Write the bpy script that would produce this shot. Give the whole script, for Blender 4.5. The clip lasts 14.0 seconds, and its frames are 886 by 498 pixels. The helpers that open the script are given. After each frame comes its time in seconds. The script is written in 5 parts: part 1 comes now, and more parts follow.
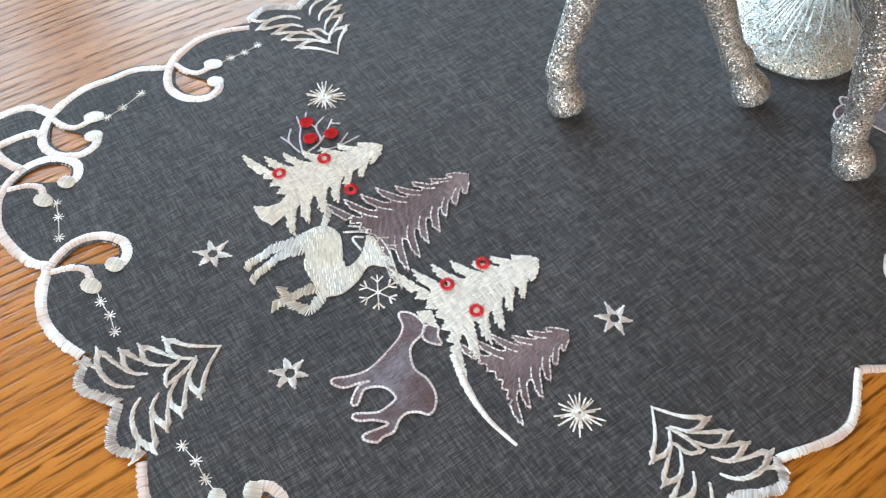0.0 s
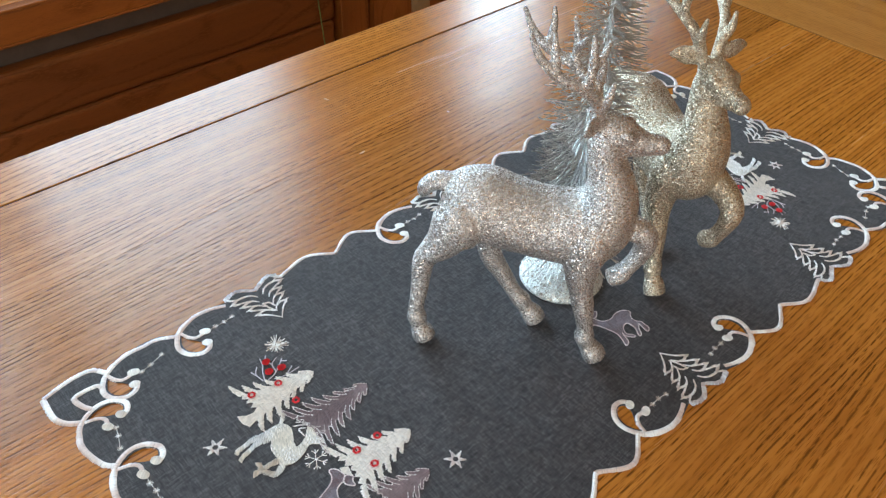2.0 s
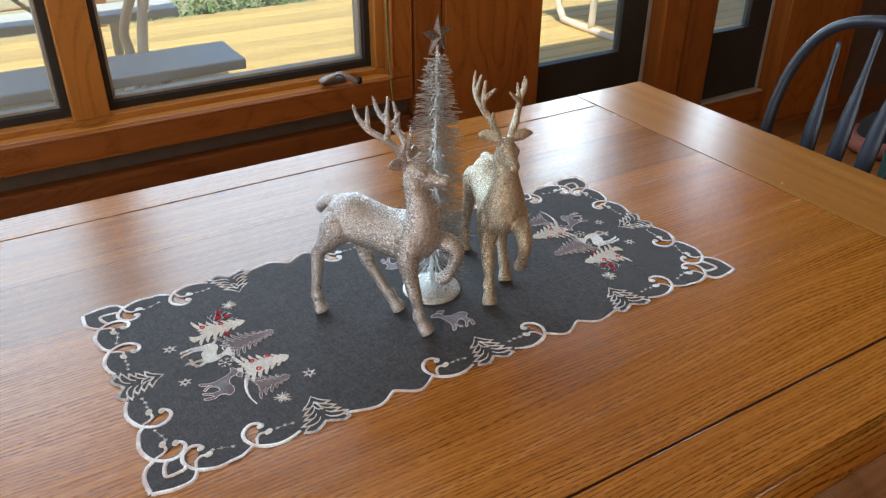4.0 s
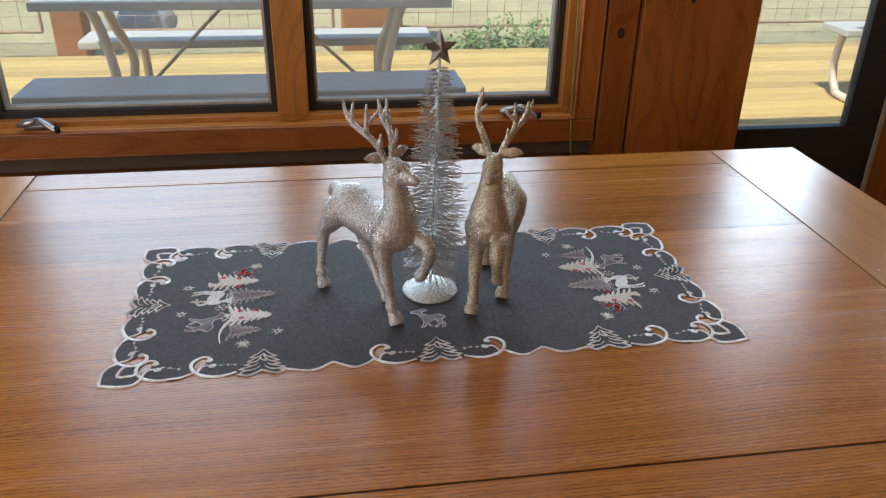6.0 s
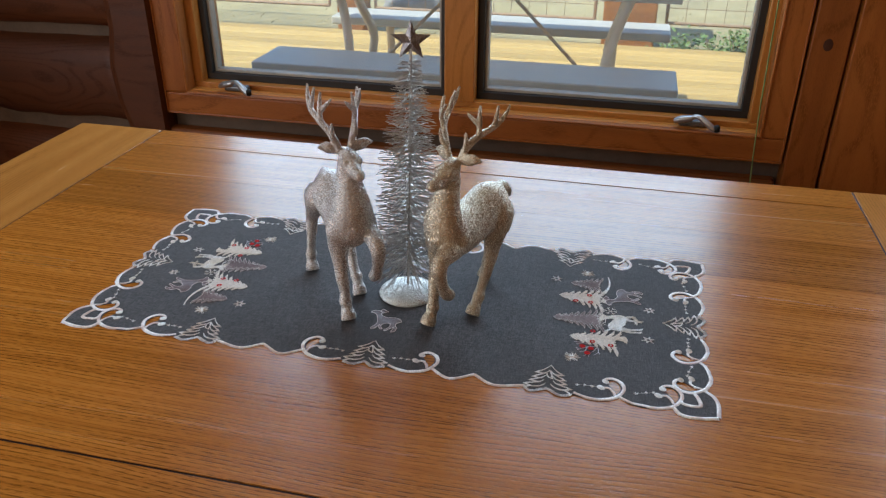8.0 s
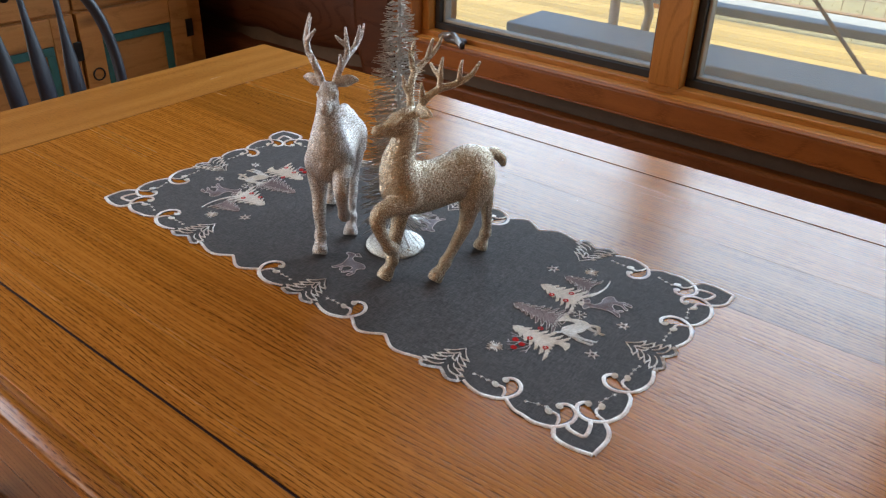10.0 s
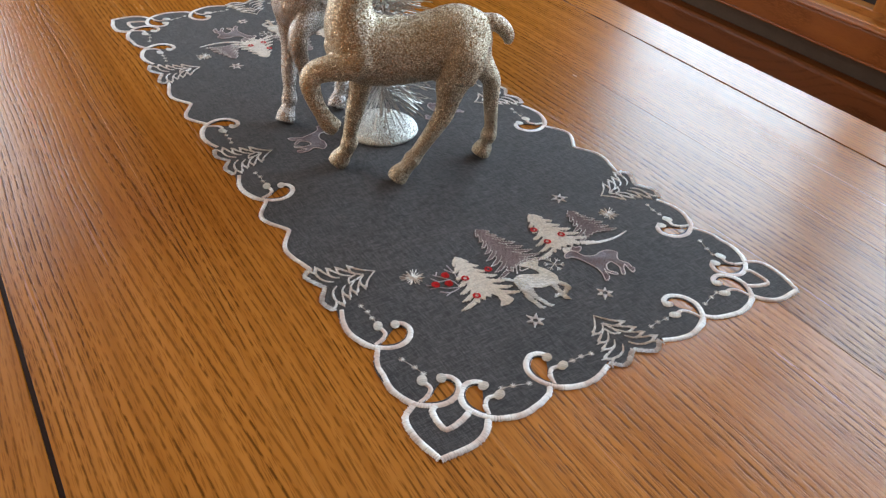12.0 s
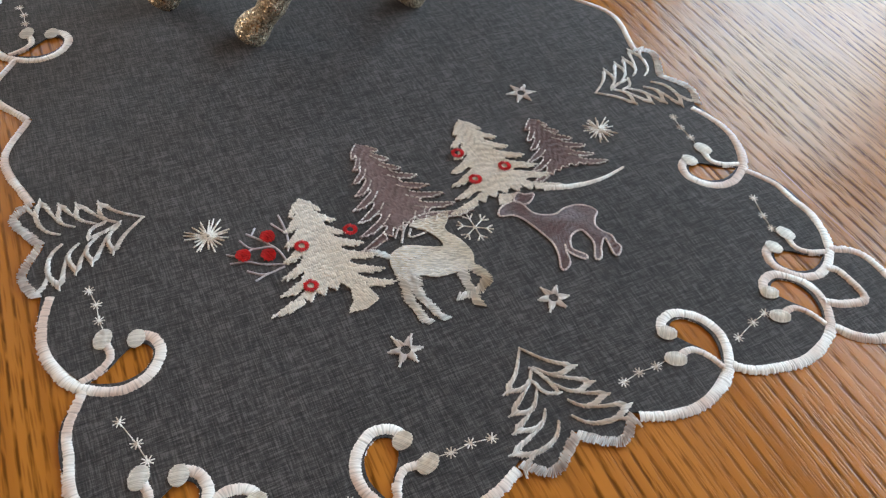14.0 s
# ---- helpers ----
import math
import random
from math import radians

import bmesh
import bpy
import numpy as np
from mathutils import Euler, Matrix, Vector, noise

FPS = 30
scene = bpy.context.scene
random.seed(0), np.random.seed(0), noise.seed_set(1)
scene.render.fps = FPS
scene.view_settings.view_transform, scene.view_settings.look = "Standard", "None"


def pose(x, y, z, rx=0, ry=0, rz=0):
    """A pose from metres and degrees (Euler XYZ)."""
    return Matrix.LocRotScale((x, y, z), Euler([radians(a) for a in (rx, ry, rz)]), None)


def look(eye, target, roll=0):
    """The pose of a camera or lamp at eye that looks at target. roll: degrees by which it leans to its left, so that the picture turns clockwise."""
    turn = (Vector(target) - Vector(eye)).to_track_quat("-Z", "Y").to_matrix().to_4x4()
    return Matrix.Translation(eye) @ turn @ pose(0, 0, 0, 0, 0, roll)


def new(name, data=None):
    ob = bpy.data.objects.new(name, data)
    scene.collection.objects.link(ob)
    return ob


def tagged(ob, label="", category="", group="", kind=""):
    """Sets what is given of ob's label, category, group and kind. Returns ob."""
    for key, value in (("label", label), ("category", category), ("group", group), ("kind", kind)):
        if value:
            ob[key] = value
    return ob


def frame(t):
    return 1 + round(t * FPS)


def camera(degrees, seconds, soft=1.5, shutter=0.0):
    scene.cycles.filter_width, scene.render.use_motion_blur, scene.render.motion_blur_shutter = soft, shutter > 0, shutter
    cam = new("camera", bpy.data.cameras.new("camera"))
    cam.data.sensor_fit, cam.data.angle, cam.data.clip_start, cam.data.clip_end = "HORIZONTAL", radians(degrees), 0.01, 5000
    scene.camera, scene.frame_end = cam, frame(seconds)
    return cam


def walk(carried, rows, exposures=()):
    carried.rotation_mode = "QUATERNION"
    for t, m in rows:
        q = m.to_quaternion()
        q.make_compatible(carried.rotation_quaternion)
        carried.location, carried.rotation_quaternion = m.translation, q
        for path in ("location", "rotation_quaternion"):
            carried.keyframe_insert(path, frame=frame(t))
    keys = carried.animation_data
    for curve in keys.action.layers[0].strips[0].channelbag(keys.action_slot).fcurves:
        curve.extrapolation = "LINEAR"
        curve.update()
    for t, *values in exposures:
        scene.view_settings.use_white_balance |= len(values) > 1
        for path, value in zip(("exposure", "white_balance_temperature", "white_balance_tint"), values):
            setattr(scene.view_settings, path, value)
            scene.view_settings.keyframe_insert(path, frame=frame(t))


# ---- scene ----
cam = camera(58.6, 14.0, 1.25)


PATH = [
    (0, (-0.392, -0.179, 1.071), (0.297, 0.685, -0.595), 3.9),
    (0.5, (-0.416, -0.21, 1.128), (0.33, 0.71, -0.484), 3.3),
    (1, (-0.445, -0.248, 1.182), (0.412, 0.733, -0.335), 3.1),
    (1.5, (-0.46, -0.287, 1.243), (0.487, 0.735, -0.192), 2.5),
    (2, (-0.477, -0.337, 1.293), (0.56, 0.741, -0.033), 2.1),
    (2.5, (-0.493, -0.415, 1.335), (0.592, 0.739, 0.115), 1.3),
    (2.7, (-0.498, -0.452, 1.353), (0.595, 0.723, 0.159), 1.5),
    (4.8, (-0.379, -1.013, 1.381), (0.287, 0.636, 0.466), 0.3),
    (5, (-0.338, -1.034, 1.371), (0.273, 0.643, 0.469), 0.5),
    (5.5, (-0.221, -1.06, 1.361), (0.22, 0.672, 0.465), 0.7),
    (6, (-0.136, -1.033, 1.356), (0.144, 0.724, 0.443), 1.1),
    (6.5, (-0.052, -1.008, 1.348), (0.064, 0.761, 0.422), 0.9),
    (7, (0.052, -0.999, 1.348), (0.005, 0.768, 0.412), 0.6),
    (7.5, (0.182, -0.983, 1.35), (-0.047, 0.765, 0.406), 0.2),
    (7.7, (0.221, -0.971, 1.35), (-0.074, 0.767, 0.406), 0.2),
    (9.8, (0.641, -0.768, 1.323), (-0.374, 0.647, 0.34), 1.5),
    (10, (0.659, -0.735, 1.312), (-0.397, 0.636, 0.31), 1.7),
    (10.5, (0.683, -0.649, 1.278), (-0.469, 0.613, 0.239), 2.5),
    (11, (0.7, -0.579, 1.25), (-0.527, 0.572, 0.168), 3.0),
    (11.5, (0.717, -0.493, 1.225), (-0.566, 0.533, 0.084), 3.5),
    (12, (0.706, -0.387, 1.184), (-0.609, 0.52, -0.019), 4.1),
    (12.5, (0.668, -0.291, 1.125), (-0.64, 0.527, -0.149), 5.2),
    (13, (0.622, -0.217, 1.07), (-0.641, 0.523, -0.293), 6.0),
    (13.5, (0.566, -0.169, 1.046), (-0.631, 0.509, -0.406), 5.8),
    (14, (0.517, -0.129, 1.045), (-0.588, 0.52, -0.491), 6.2),
]
walk(cam, [(t, look(eye, target, roll)) for t, eye, target, roll in PATH], [(0, 1.76, 5550, -3), (1, 1.46, 5450, -3), (2.7, 1.48, 5550, -2), (4.8, 0.94, 5800, 4), (7.7, 0.93, 5500, 4), (9.8, 1.05, 5750, 5), (12, 1.24, 5900, 4), (14, 1.28, 6000, 2)])


# ---------------------------------------------------------------- light
world = bpy.data.worlds.new("sky")
scene.world = world
world.use_nodes = True
wn = world.node_tree.nodes
sky = wn.new("ShaderNodeTexSky")
sky.sky_type = "NISHITA"
sky.sun_disc = False
SUN_EL, SUN_AZ = 60.0, 219.0
sky.sun_elevation = radians(SUN_EL)
sky.sun_rotation = radians(SUN_AZ)
wn["Background"].inputs["Strength"].default_value = 0.12
world.node_tree.links.new(sky.outputs["Color"], wn["Background"].inputs["Color"])

sun_data = bpy.data.lights.new("sun", "SUN")
sun_data.energy, sun_data.angle, sun_data.color = 3.2, radians(0.5), (1.0, 0.93, 0.8)
sun = new("sun", sun_data)
sun_way = Vector((math.sin(radians(SUN_AZ)) * math.cos(radians(SUN_EL)), math.cos(radians(SUN_AZ)) * math.cos(radians(SUN_EL)), math.sin(radians(SUN_EL))))
sun.matrix_world = look(sun_way * 30, (0, 0, 0))


def area_light(eye, target, width, height, power, colour=(0.93, 0.96, 1.0)):
    """A rectangular area lamp added at eye, facing target."""
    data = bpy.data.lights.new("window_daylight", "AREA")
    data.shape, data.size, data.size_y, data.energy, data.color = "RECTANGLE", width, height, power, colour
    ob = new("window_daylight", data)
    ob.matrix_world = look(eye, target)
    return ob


# warm fill added from the south; no such source is known there
area_light((-1.5, -3.12, 1.55), (-1.5, 0, 1.55), 2.1, 1.3, 17, (1.0, 0.79, 0.61))
# daylight of the west window, placed by its sheen on the table
area_light((-2.48, -1.36, 1.6), (0, -1.36, 1.6), 2.16, 1.5, 25, (0.93, 0.96, 1.0))
# the sky's light through the upper part of the two sashes and of the glass doors
area_light((-0.715, 1.62, 1.66), (-0.715, 0, 1.66), 0.82, 1.2, 11.0, (0.76, 0.88, 1.0))
area_light((0.24, 1.62, 1.66), (0.24, 0, 1.66), 0.8, 1.2, 11.0, (0.76, 0.88, 1.0))
area_light((1.54, 1.57, 1.5), (1.54, 0, 1.5), 0.4, 0.9, 6.5, (0.88, 0.94, 1.0))
area_light((2.36, 1.57, 1.5), (2.36, 0, 1.5), 0.32, 0.9, 5.5, (0.88, 0.94, 1.0))


# ---------------------------------------------------------------- materials
def shader(name):
    m = bpy.data.materials.new(name)
    m.use_nodes = True
    return m, m.node_tree.nodes, m.node_tree.links, m.node_tree.nodes["Principled BSDF"]


def ramp(nodes, stops):
    r = nodes.new("ShaderNodeValToRGB")
    el = r.color_ramp.elements
    while len(el) < len(stops):
        el.new(0.5)
    for e, (at, c) in zip(el, stops):
        e.position, e.color = at, (*c, 1)
    return r


def grey(v):
    return (v, v, v)


def spread(nodes, links, scale, shift=True):
    """Object coordinates, shifted at random from object to object, scaled."""
    co = nodes.new("ShaderNodeTexCoord")
    mp = nodes.new("ShaderNodeMapping")
    mp.inputs["Scale"].default_value = scale
    links.new(co.outputs["Object"], mp.inputs["Vector"])
    if shift:
        info = nodes.new("ShaderNodeObjectInfo")
        mul = nodes.new("ShaderNodeMath")
        mul.operation = "MULTIPLY"
        mul.inputs[1].default_value = 37.0
        links.new(info.outputs["Random"], mul.inputs[0])
        links.new(mul.outputs[0], mp.inputs["Location"])
    return mp


def noisy(nodes, links, source, scale=1.0, detail=4.0, rough=0.55, distort=0.0):
    n = nodes.new("ShaderNodeTexNoise")
    n.inputs["Scale"].default_value, n.inputs["Detail"].default_value = scale, detail
    n.inputs["Roughness"].default_value, n.inputs["Distortion"].default_value = rough, distort
    links.new(source.outputs[0], n.inputs["Vector"])
    return n


def mix(nodes, links, a, b, fac, blend="MIX"):
    m = nodes.new("ShaderNodeMix")
    m.data_type, m.blend_type = "RGBA", blend
    for value, socket in ((fac, m.inputs[0]), (a, m.inputs[6]), (b, m.inputs[7])):
        if isinstance(value, (int, float)):
            socket.default_value = value
        elif isinstance(value, tuple):
            socket.default_value = (*value, 1)
        else:
            links.new(value, socket)
    return m.outputs[2]


def relief(nodes, links, bsdf, height, strength, distance):
    b = nodes.new("ShaderNodeBump")
    b.inputs["Strength"].default_value, b.inputs["Distance"].default_value = strength, distance
    links.new(height, b.inputs["Height"])
    links.new(b.outputs["Normal"], bsdf.inputs["Normal"])
    return b


def wood(name, dark, mid, light, rough=0.35, coat=0.0, pores=0.6, tone=0.35, bumpy=0.25, figure=7.0, knots=0.0):
    """Wood with its grain along local x."""
    m, n, l, b = shader(name)
    broad = spread(n, l, (1.1, 24, 24))
    a = noisy(n, l, broad, 1.0, 5, 0.6, 0.6)
    flame = spread(n, l, (0.55, figure, figure))
    w = n.new("ShaderNodeTexWave")
    w.wave_type, w.bands_direction = "BANDS", "Y"
    w.inputs["Scale"].default_value, w.inputs["Distortion"].default_value = 1.6, 7.0
    w.inputs["Detail"].default_value, w.inputs["Detail Scale"].default_value = 3.0, 1.2
    l.new(flame.outputs[0], w.inputs["Vector"])
    col = ramp(n, [(0.1, dark), (0.5, mid), (0.93, light)])
    both = mix(n, l, a.outputs["Fac"], w.outputs["Color"], 0.2)
    l.new(both, col.inputs["Fac"])
    gate = noisy(n, l, spread(n, l, (2.5, 38, 38)), 1.0, 3)
    def flecks(scale, low, high, deep):
        v = n.new("ShaderNodeTexVoronoi")
        v.inputs["Scale"].default_value = 1.0
        l.new(spread(n, l, scale).outputs[0], v.inputs["Vector"])
        r = ramp(n, [(low, grey(deep)), (high, grey(0))])
        l.new(v.outputs["Distance"], r.inputs["Fac"])
        return r

    # rings: fine wavy lines of pores along the grain
    rings = n.new("ShaderNodeTexWave")
    rings.wave_type, rings.bands_direction = "BANDS", "Y"
    rings.inputs["Scale"].default_value, rings.inputs["Distortion"].default_value = 1.0, 46.0
    rings.inputs["Detail"].default_value, rings.inputs["Detail Scale"].default_value = 2.0, 0.075
    l.new(spread(n, l, (16, 50, 50)).outputs[0], rings.inputs["Vector"])
    ring = ramp(n, [(0.66, grey(0)), (0.98, grey(1))])
    l.new(rings.outputs["Fac"], ring.inputs["Fac"])
    broken = noisy(n, l, spread(n, l, (85, 420, 420)), 1.0, 1, 0.5)
    gaps = ramp(n, [(0.34, grey(0.1)), (0.54, grey(1))])
    l.new(broken.outputs["Fac"], gaps.inputs["Fac"])
    dash = n.new("ShaderNodeMix")
    dash.data_type, dash.blend_type = "RGBA", "MULTIPLY"
    dash.inputs[0].default_value = 1.0
    l.new(ring.outputs["Color"], dash.inputs[6])
    l.new(gaps.outputs["Color"], dash.inputs[7])
    line = flecks((55, 750, 750), 0.22, 0.46, 0.5)
    most = mix(n, l, dash.outputs[2], line.outputs["Color"], 1.0, "LIGHTEN")
    zone = ramp(n, [(0.34, grey(0.45)), (0.6, grey(1))])
    l.new(gate.outputs["Fac"], zone.inputs["Fac"])
    pr = n.new("ShaderNodeMix")
    pr.data_type, pr.blend_type = "RGBA", "MULTIPLY"
    pr.inputs[0].default_value = 1.0
    l.new(most, pr.inputs[6])
    l.new(zone.outputs["Color"], pr.inputs[7])
    scaled = n.new("ShaderNodeMath")
    scaled.operation = "MULTIPLY"
    scaled.inputs[1].default_value = pores
    l.new(pr.outputs[2], scaled.inputs[0])
    c = mix(n, l, col.outputs["Color"], tuple(v * 0.28 for v in dark), scaled.outputs[0])
    info = n.new("ShaderNodeObjectInfo")
    shade = ramp(n, [(0.0, grey(1 - tone)), (1.0, grey(1 + tone * 0.3))])
    l.new(info.outputs["Random"], shade.inputs["Fac"])
    c = mix(n, l, c, shade.outputs["Color"], 1.0, "MULTIPLY")
    if knots:
        kn = spread(n, l, (1.6, 4, 4))
        v = n.new("ShaderNodeTexVoronoi")
        v.inputs["Scale"].default_value = 1.3
        l.new(kn.outputs[0], v.inputs["Vector"])
        kr = ramp(n, [(0.06, grey(1)), (0.14, grey(0))])
        l.new(v.outputs["Distance"], kr.inputs["Fac"])
        km = n.new("ShaderNodeMath")
        km.operation = "MULTIPLY"
        km.inputs[1].default_value = knots
        l.new(kr.outputs["Color"], km.inputs[0])
        c = mix(n, l, c, tuple(v * 0.35 for v in dark), km.outputs[0])
    l.new(c, b.inputs["Base Color"])
    rr = ramp(n, [(0.3, grey(rough * 0.85)), (0.7, grey(rough * 1.2))])
    l.new(a.outputs["Fac"], rr.inputs["Fac"])
    l.new(rr.outputs["Color"], b.inputs["Roughness"])
    gloss = ramp(n, [(0.0, grey(0.45)), (0.8, grey(0.16))])
    l.new(scaled.outputs[0], gloss.inputs["Fac"])
    l.new(gloss.outputs["Color"], b.inputs["Specular IOR Level"])
    b.inputs["Coat Weight"].default_value, b.inputs["Coat Roughness"].default_value = coat, 0.24
    inv = n.new("ShaderNodeMath")
    inv.operation = "SUBTRACT"
    inv.inputs[0].default_value = 1.0
    l.new(pr.outputs[2], inv.inputs[1])
    relief(n, l, b, inv.outputs[0], bumpy, 0.0004)
    return m


oak = wood("oak_table", (0.29, 0.096, 0.009), (0.42, 0.153, 0.017), (0.56, 0.22, 0.030), 0.24, 0.0, 0.88, 0.26, 0.28, 11.0)
oak_end = wood("oak_breadboard", (0.32, 0.130, 0.022), (0.43, 0.182, 0.034), (0.53, 0.237, 0.050), 0.23, 0.0, 0.45, 0.12, 0.2, 3.6, 0.5)
stained = wood("stained_trim", (0.235, 0.064, 0.007), (0.345, 0.103, 0.012), (0.44, 0.146, 0.018), 0.45, 0.0, 0.4, 0.2, 0.2, 6.0, 0.0)
knotty = wood("knotty_pine", (0.17, 0.045, 0.006), (0.26, 0.076, 0.009), (0.35, 0.112, 0.014), 0.5, 0.05, 0.4, 0.25, 0.3, 4.0, 0.9)
log_wood = wood("log_wood", (0.060, 0.016, 0.004), (0.10, 0.028, 0.006), (0.145, 0.042, 0.009), 0.55, 0.0, 0.4, 0.3, 0.5, 4.0, 0.5)
honey = wood("honey_pine", (0.36, 0.13, 0.016), (0.50, 0.19, 0.026), (0.62, 0.26, 0.042), 0.42, 0.0, 0.35, 0.15, 0.2, 6.0, 0.0)
pine = wood("pine_cabinet", (0.30, 0.125, 0.028), (0.46, 0.205, 0.05), (0.56, 0.28, 0.08), 0.5, 0.0, 0.3, 0.25, 0.3, 4.0, 0.7)
floor_wood = wood("floor_boards", (0.17, 0.06, 0.015), (0.27, 0.10, 0.025), (0.36, 0.145, 0.04), 0.4, 0.1, 0.4, 0.3, 0.3)
deck_wood = wood("deck_boards", (0.48, 0.29, 0.09), (0.67, 0.45, 0.15), (0.80, 0.58, 0.22), 0.7, 0.0, 0.5, 0.3, 0.5)
post_wood = wood("post_wood", (0.2, 0.075, 0.02), (0.35, 0.14, 0.035), (0.45, 0.19, 0.05), 0.7, 0.0, 0.3, 0.1, 0.5)


def plain(name, colour, rough=0.5, metal=0.0, vary=0.12, scale=30.0, bumpy=0.0, dist=0.001):
    m, n, l, b = shader(name)
    at = spread(n, l, (1, 1, 1))
    a = noisy(n, l, at, scale, 5, 0.6)
    fine = noisy(n, l, at, scale * 9, 3, 0.6)
    both = mix(n, l, a.outputs["Fac"], fine.outputs["Fac"], 0.35)
    r = ramp(n, [(0.3, tuple(v * (1 - vary) for v in colour)), (0.7, tuple(min(1, v * (1 + vary)) for v in colour))])
    l.new(both, r.inputs["Fac"])
    l.new(r.outputs["Color"], b.inputs["Base Color"])
    b.inputs["Roughness"].default_value, b.inputs["Metallic"].default_value = rough, metal
    if bumpy:
        relief(n, l, b, both, bumpy, dist)
    return m


# dark colour that paints the shade in the gaps between the deck boards
deck_shade = plain("deck_gap_shade", (0.10, 0.07, 0.04), 0.9, 0, 0.2, 6)
chink = plain("chinking", (0.13, 0.085, 0.055), 0.9, 0, 0.2, 14, 0.4, 0.004)
black_paint = plain("black_screen_frame", (0.025, 0.024, 0.022), 0.5, 0, 0.3, 8)
gasket = plain("dark_gasket", (0.02, 0.014, 0.01), 0.55, 0, 0.2, 20)
spacer = plain("pane_spacer", (0.42, 0.37, 0.30), 0.5, 0.1, 0.25, 20)
joint_dark = plain("dark_joint", (0.026, 0.011, 0.006), 0.7, 0, 0.2, 60)
joint_dark.node_tree.nodes["Principled BSDF"].inputs["Specular IOR Level"].default_value = 0.15
navy_paint = plain("navy_chair_paint", (0.018, 0.02, 0.03), 0.38, 0, 0.35, 25, 0.1, 0.0006)
teal_paint = plain("teal_paint", (0.03, 0.11, 0.10), 0.6, 0, 0.25, 30)
iron = plain("dark_iron", (0.03, 0.028, 0.027), 0.45, 0.8, 0.3, 60)
crank_metal = plain("crank_metal", (0.22, 0.21, 0.20), 0.35, 0.7, 0.25, 50)
lever_metal = plain("worn_lever_metal", (0.5, 0.49, 0.48), 0.3, 0.8, 0.2, 60)
bench_metal = plain("bench_planks", (0.60, 0.56, 0.48), 0.45, 0.1, 0.06, 6)
pipe_metal = plain("pale_pipe", (0.80, 0.66, 0.50), 0.5, 0.1, 0.15, 8)
pale_rod = plain("pale_rusty_rod", (0.58, 0.45, 0.31), 0.6, 0.2, 0.3, 20)
rust = plain("rusty_rod", (0.40, 0.27, 0.17), 0.7, 0.3, 0.3, 20)
plate_paint = plain("outlet_plate", (0.42, 0.30, 0.16), 0.4, 0, 0.05, 20)
wall_paint = plain("plain_plaster", (0.30, 0.17, 0.075), 0.8, 0, 0.08, 5, 0.1)
ceiling_wood = wood("ceiling_boards", (0.42, 0.26, 0.12), (0.55, 0.36, 0.19), (0.64, 0.45, 0.26), 0.6)
leaf_green = plain("leaf_green", (0.19, 0.27, 0.08), 0.6, 0, 0.5, 9)
dry_grass = plain("dry_grass", (0.40, 0.33, 0.17), 0.95, 0, 0.3, 1.6, 0.6, 0.05)
straw = plain("straw_blades", (0.44, 0.37, 0.19), 0.9, 0, 0.2, 3.0)
stone_grey = plain("grey_stone", (0.36, 0.34, 0.31), 0.85, 0, 0.25, 9, 0.4, 0.01)
bed_pink = plain("pink_fabric", (0.36, 0.14, 0.11), 0.95, 0, 0.2, 40, 0.3, 0.003)
bed_dark = plain("mound_dark", (0.03, 0.028, 0.028), 0.95, 0, 0.3, 40, 0.3, 0.003)
roof_dark = plain("roof_sheet", (0.12, 0.09, 0.07), 0.8, 0, 0.2, 6)


def clear_glass():
    m, n, l, b = shader("window_glass")
    n.remove(b)
    t, g, f, mx = n.new("ShaderNodeBsdfTransparent"), n.new("ShaderNodeBsdfGlossy"), n.new("ShaderNodeLayerWeight"), n.new("ShaderNodeMixShader")
    t.inputs["Color"].default_value = (0.95, 0.96, 0.95, 1)
    g.inputs["Roughness"].default_value = 0.0
    f.inputs["Blend"].default_value = 0.5
    power, weight = n.new("ShaderNodeMath"), n.new("ShaderNodeMath")
    power.operation, weight.operation = "POWER", "MULTIPLY_ADD"
    power.inputs[1].default_value, weight.inputs[1].default_value, weight.inputs[2].default_value = 5.0, 0.9, 0.04
    l.new(f.outputs["Facing"], power.inputs[0])
    l.new(power.outputs[0], weight.inputs[0])
    l.new(weight.outputs[0], mx.inputs[0])
    l.new(t.outputs[0], mx.inputs[1])
    l.new(g.outputs[0], mx.inputs[2])
    # a thin, uneven translucent film that lowers the view's contrast
    film, film_noise, muted = n.new("ShaderNodeBsdfTranslucent"), noisy(n, l, spread(n, l, (3, 3, 3)), 1.0, 5, 0.6), n.new("ShaderNodeMixShader")
    film.inputs["Color"].default_value = (0.92, 0.90, 0.84, 1)
    amount = ramp(n, [(0.3, grey(0.035)), (0.75, grey(0.085))])
    l.new(film_noise.outputs["Fac"], amount.inputs["Fac"])
    l.new(amount.outputs["Color"], muted.inputs[0])
    l.new(mx.outputs[0], muted.inputs[1])
    l.new(film.outputs[0], muted.inputs[2])
    l.new(muted.outputs[0], n["Material Output"].inputs["Surface"])
    return m


glass = clear_glass()


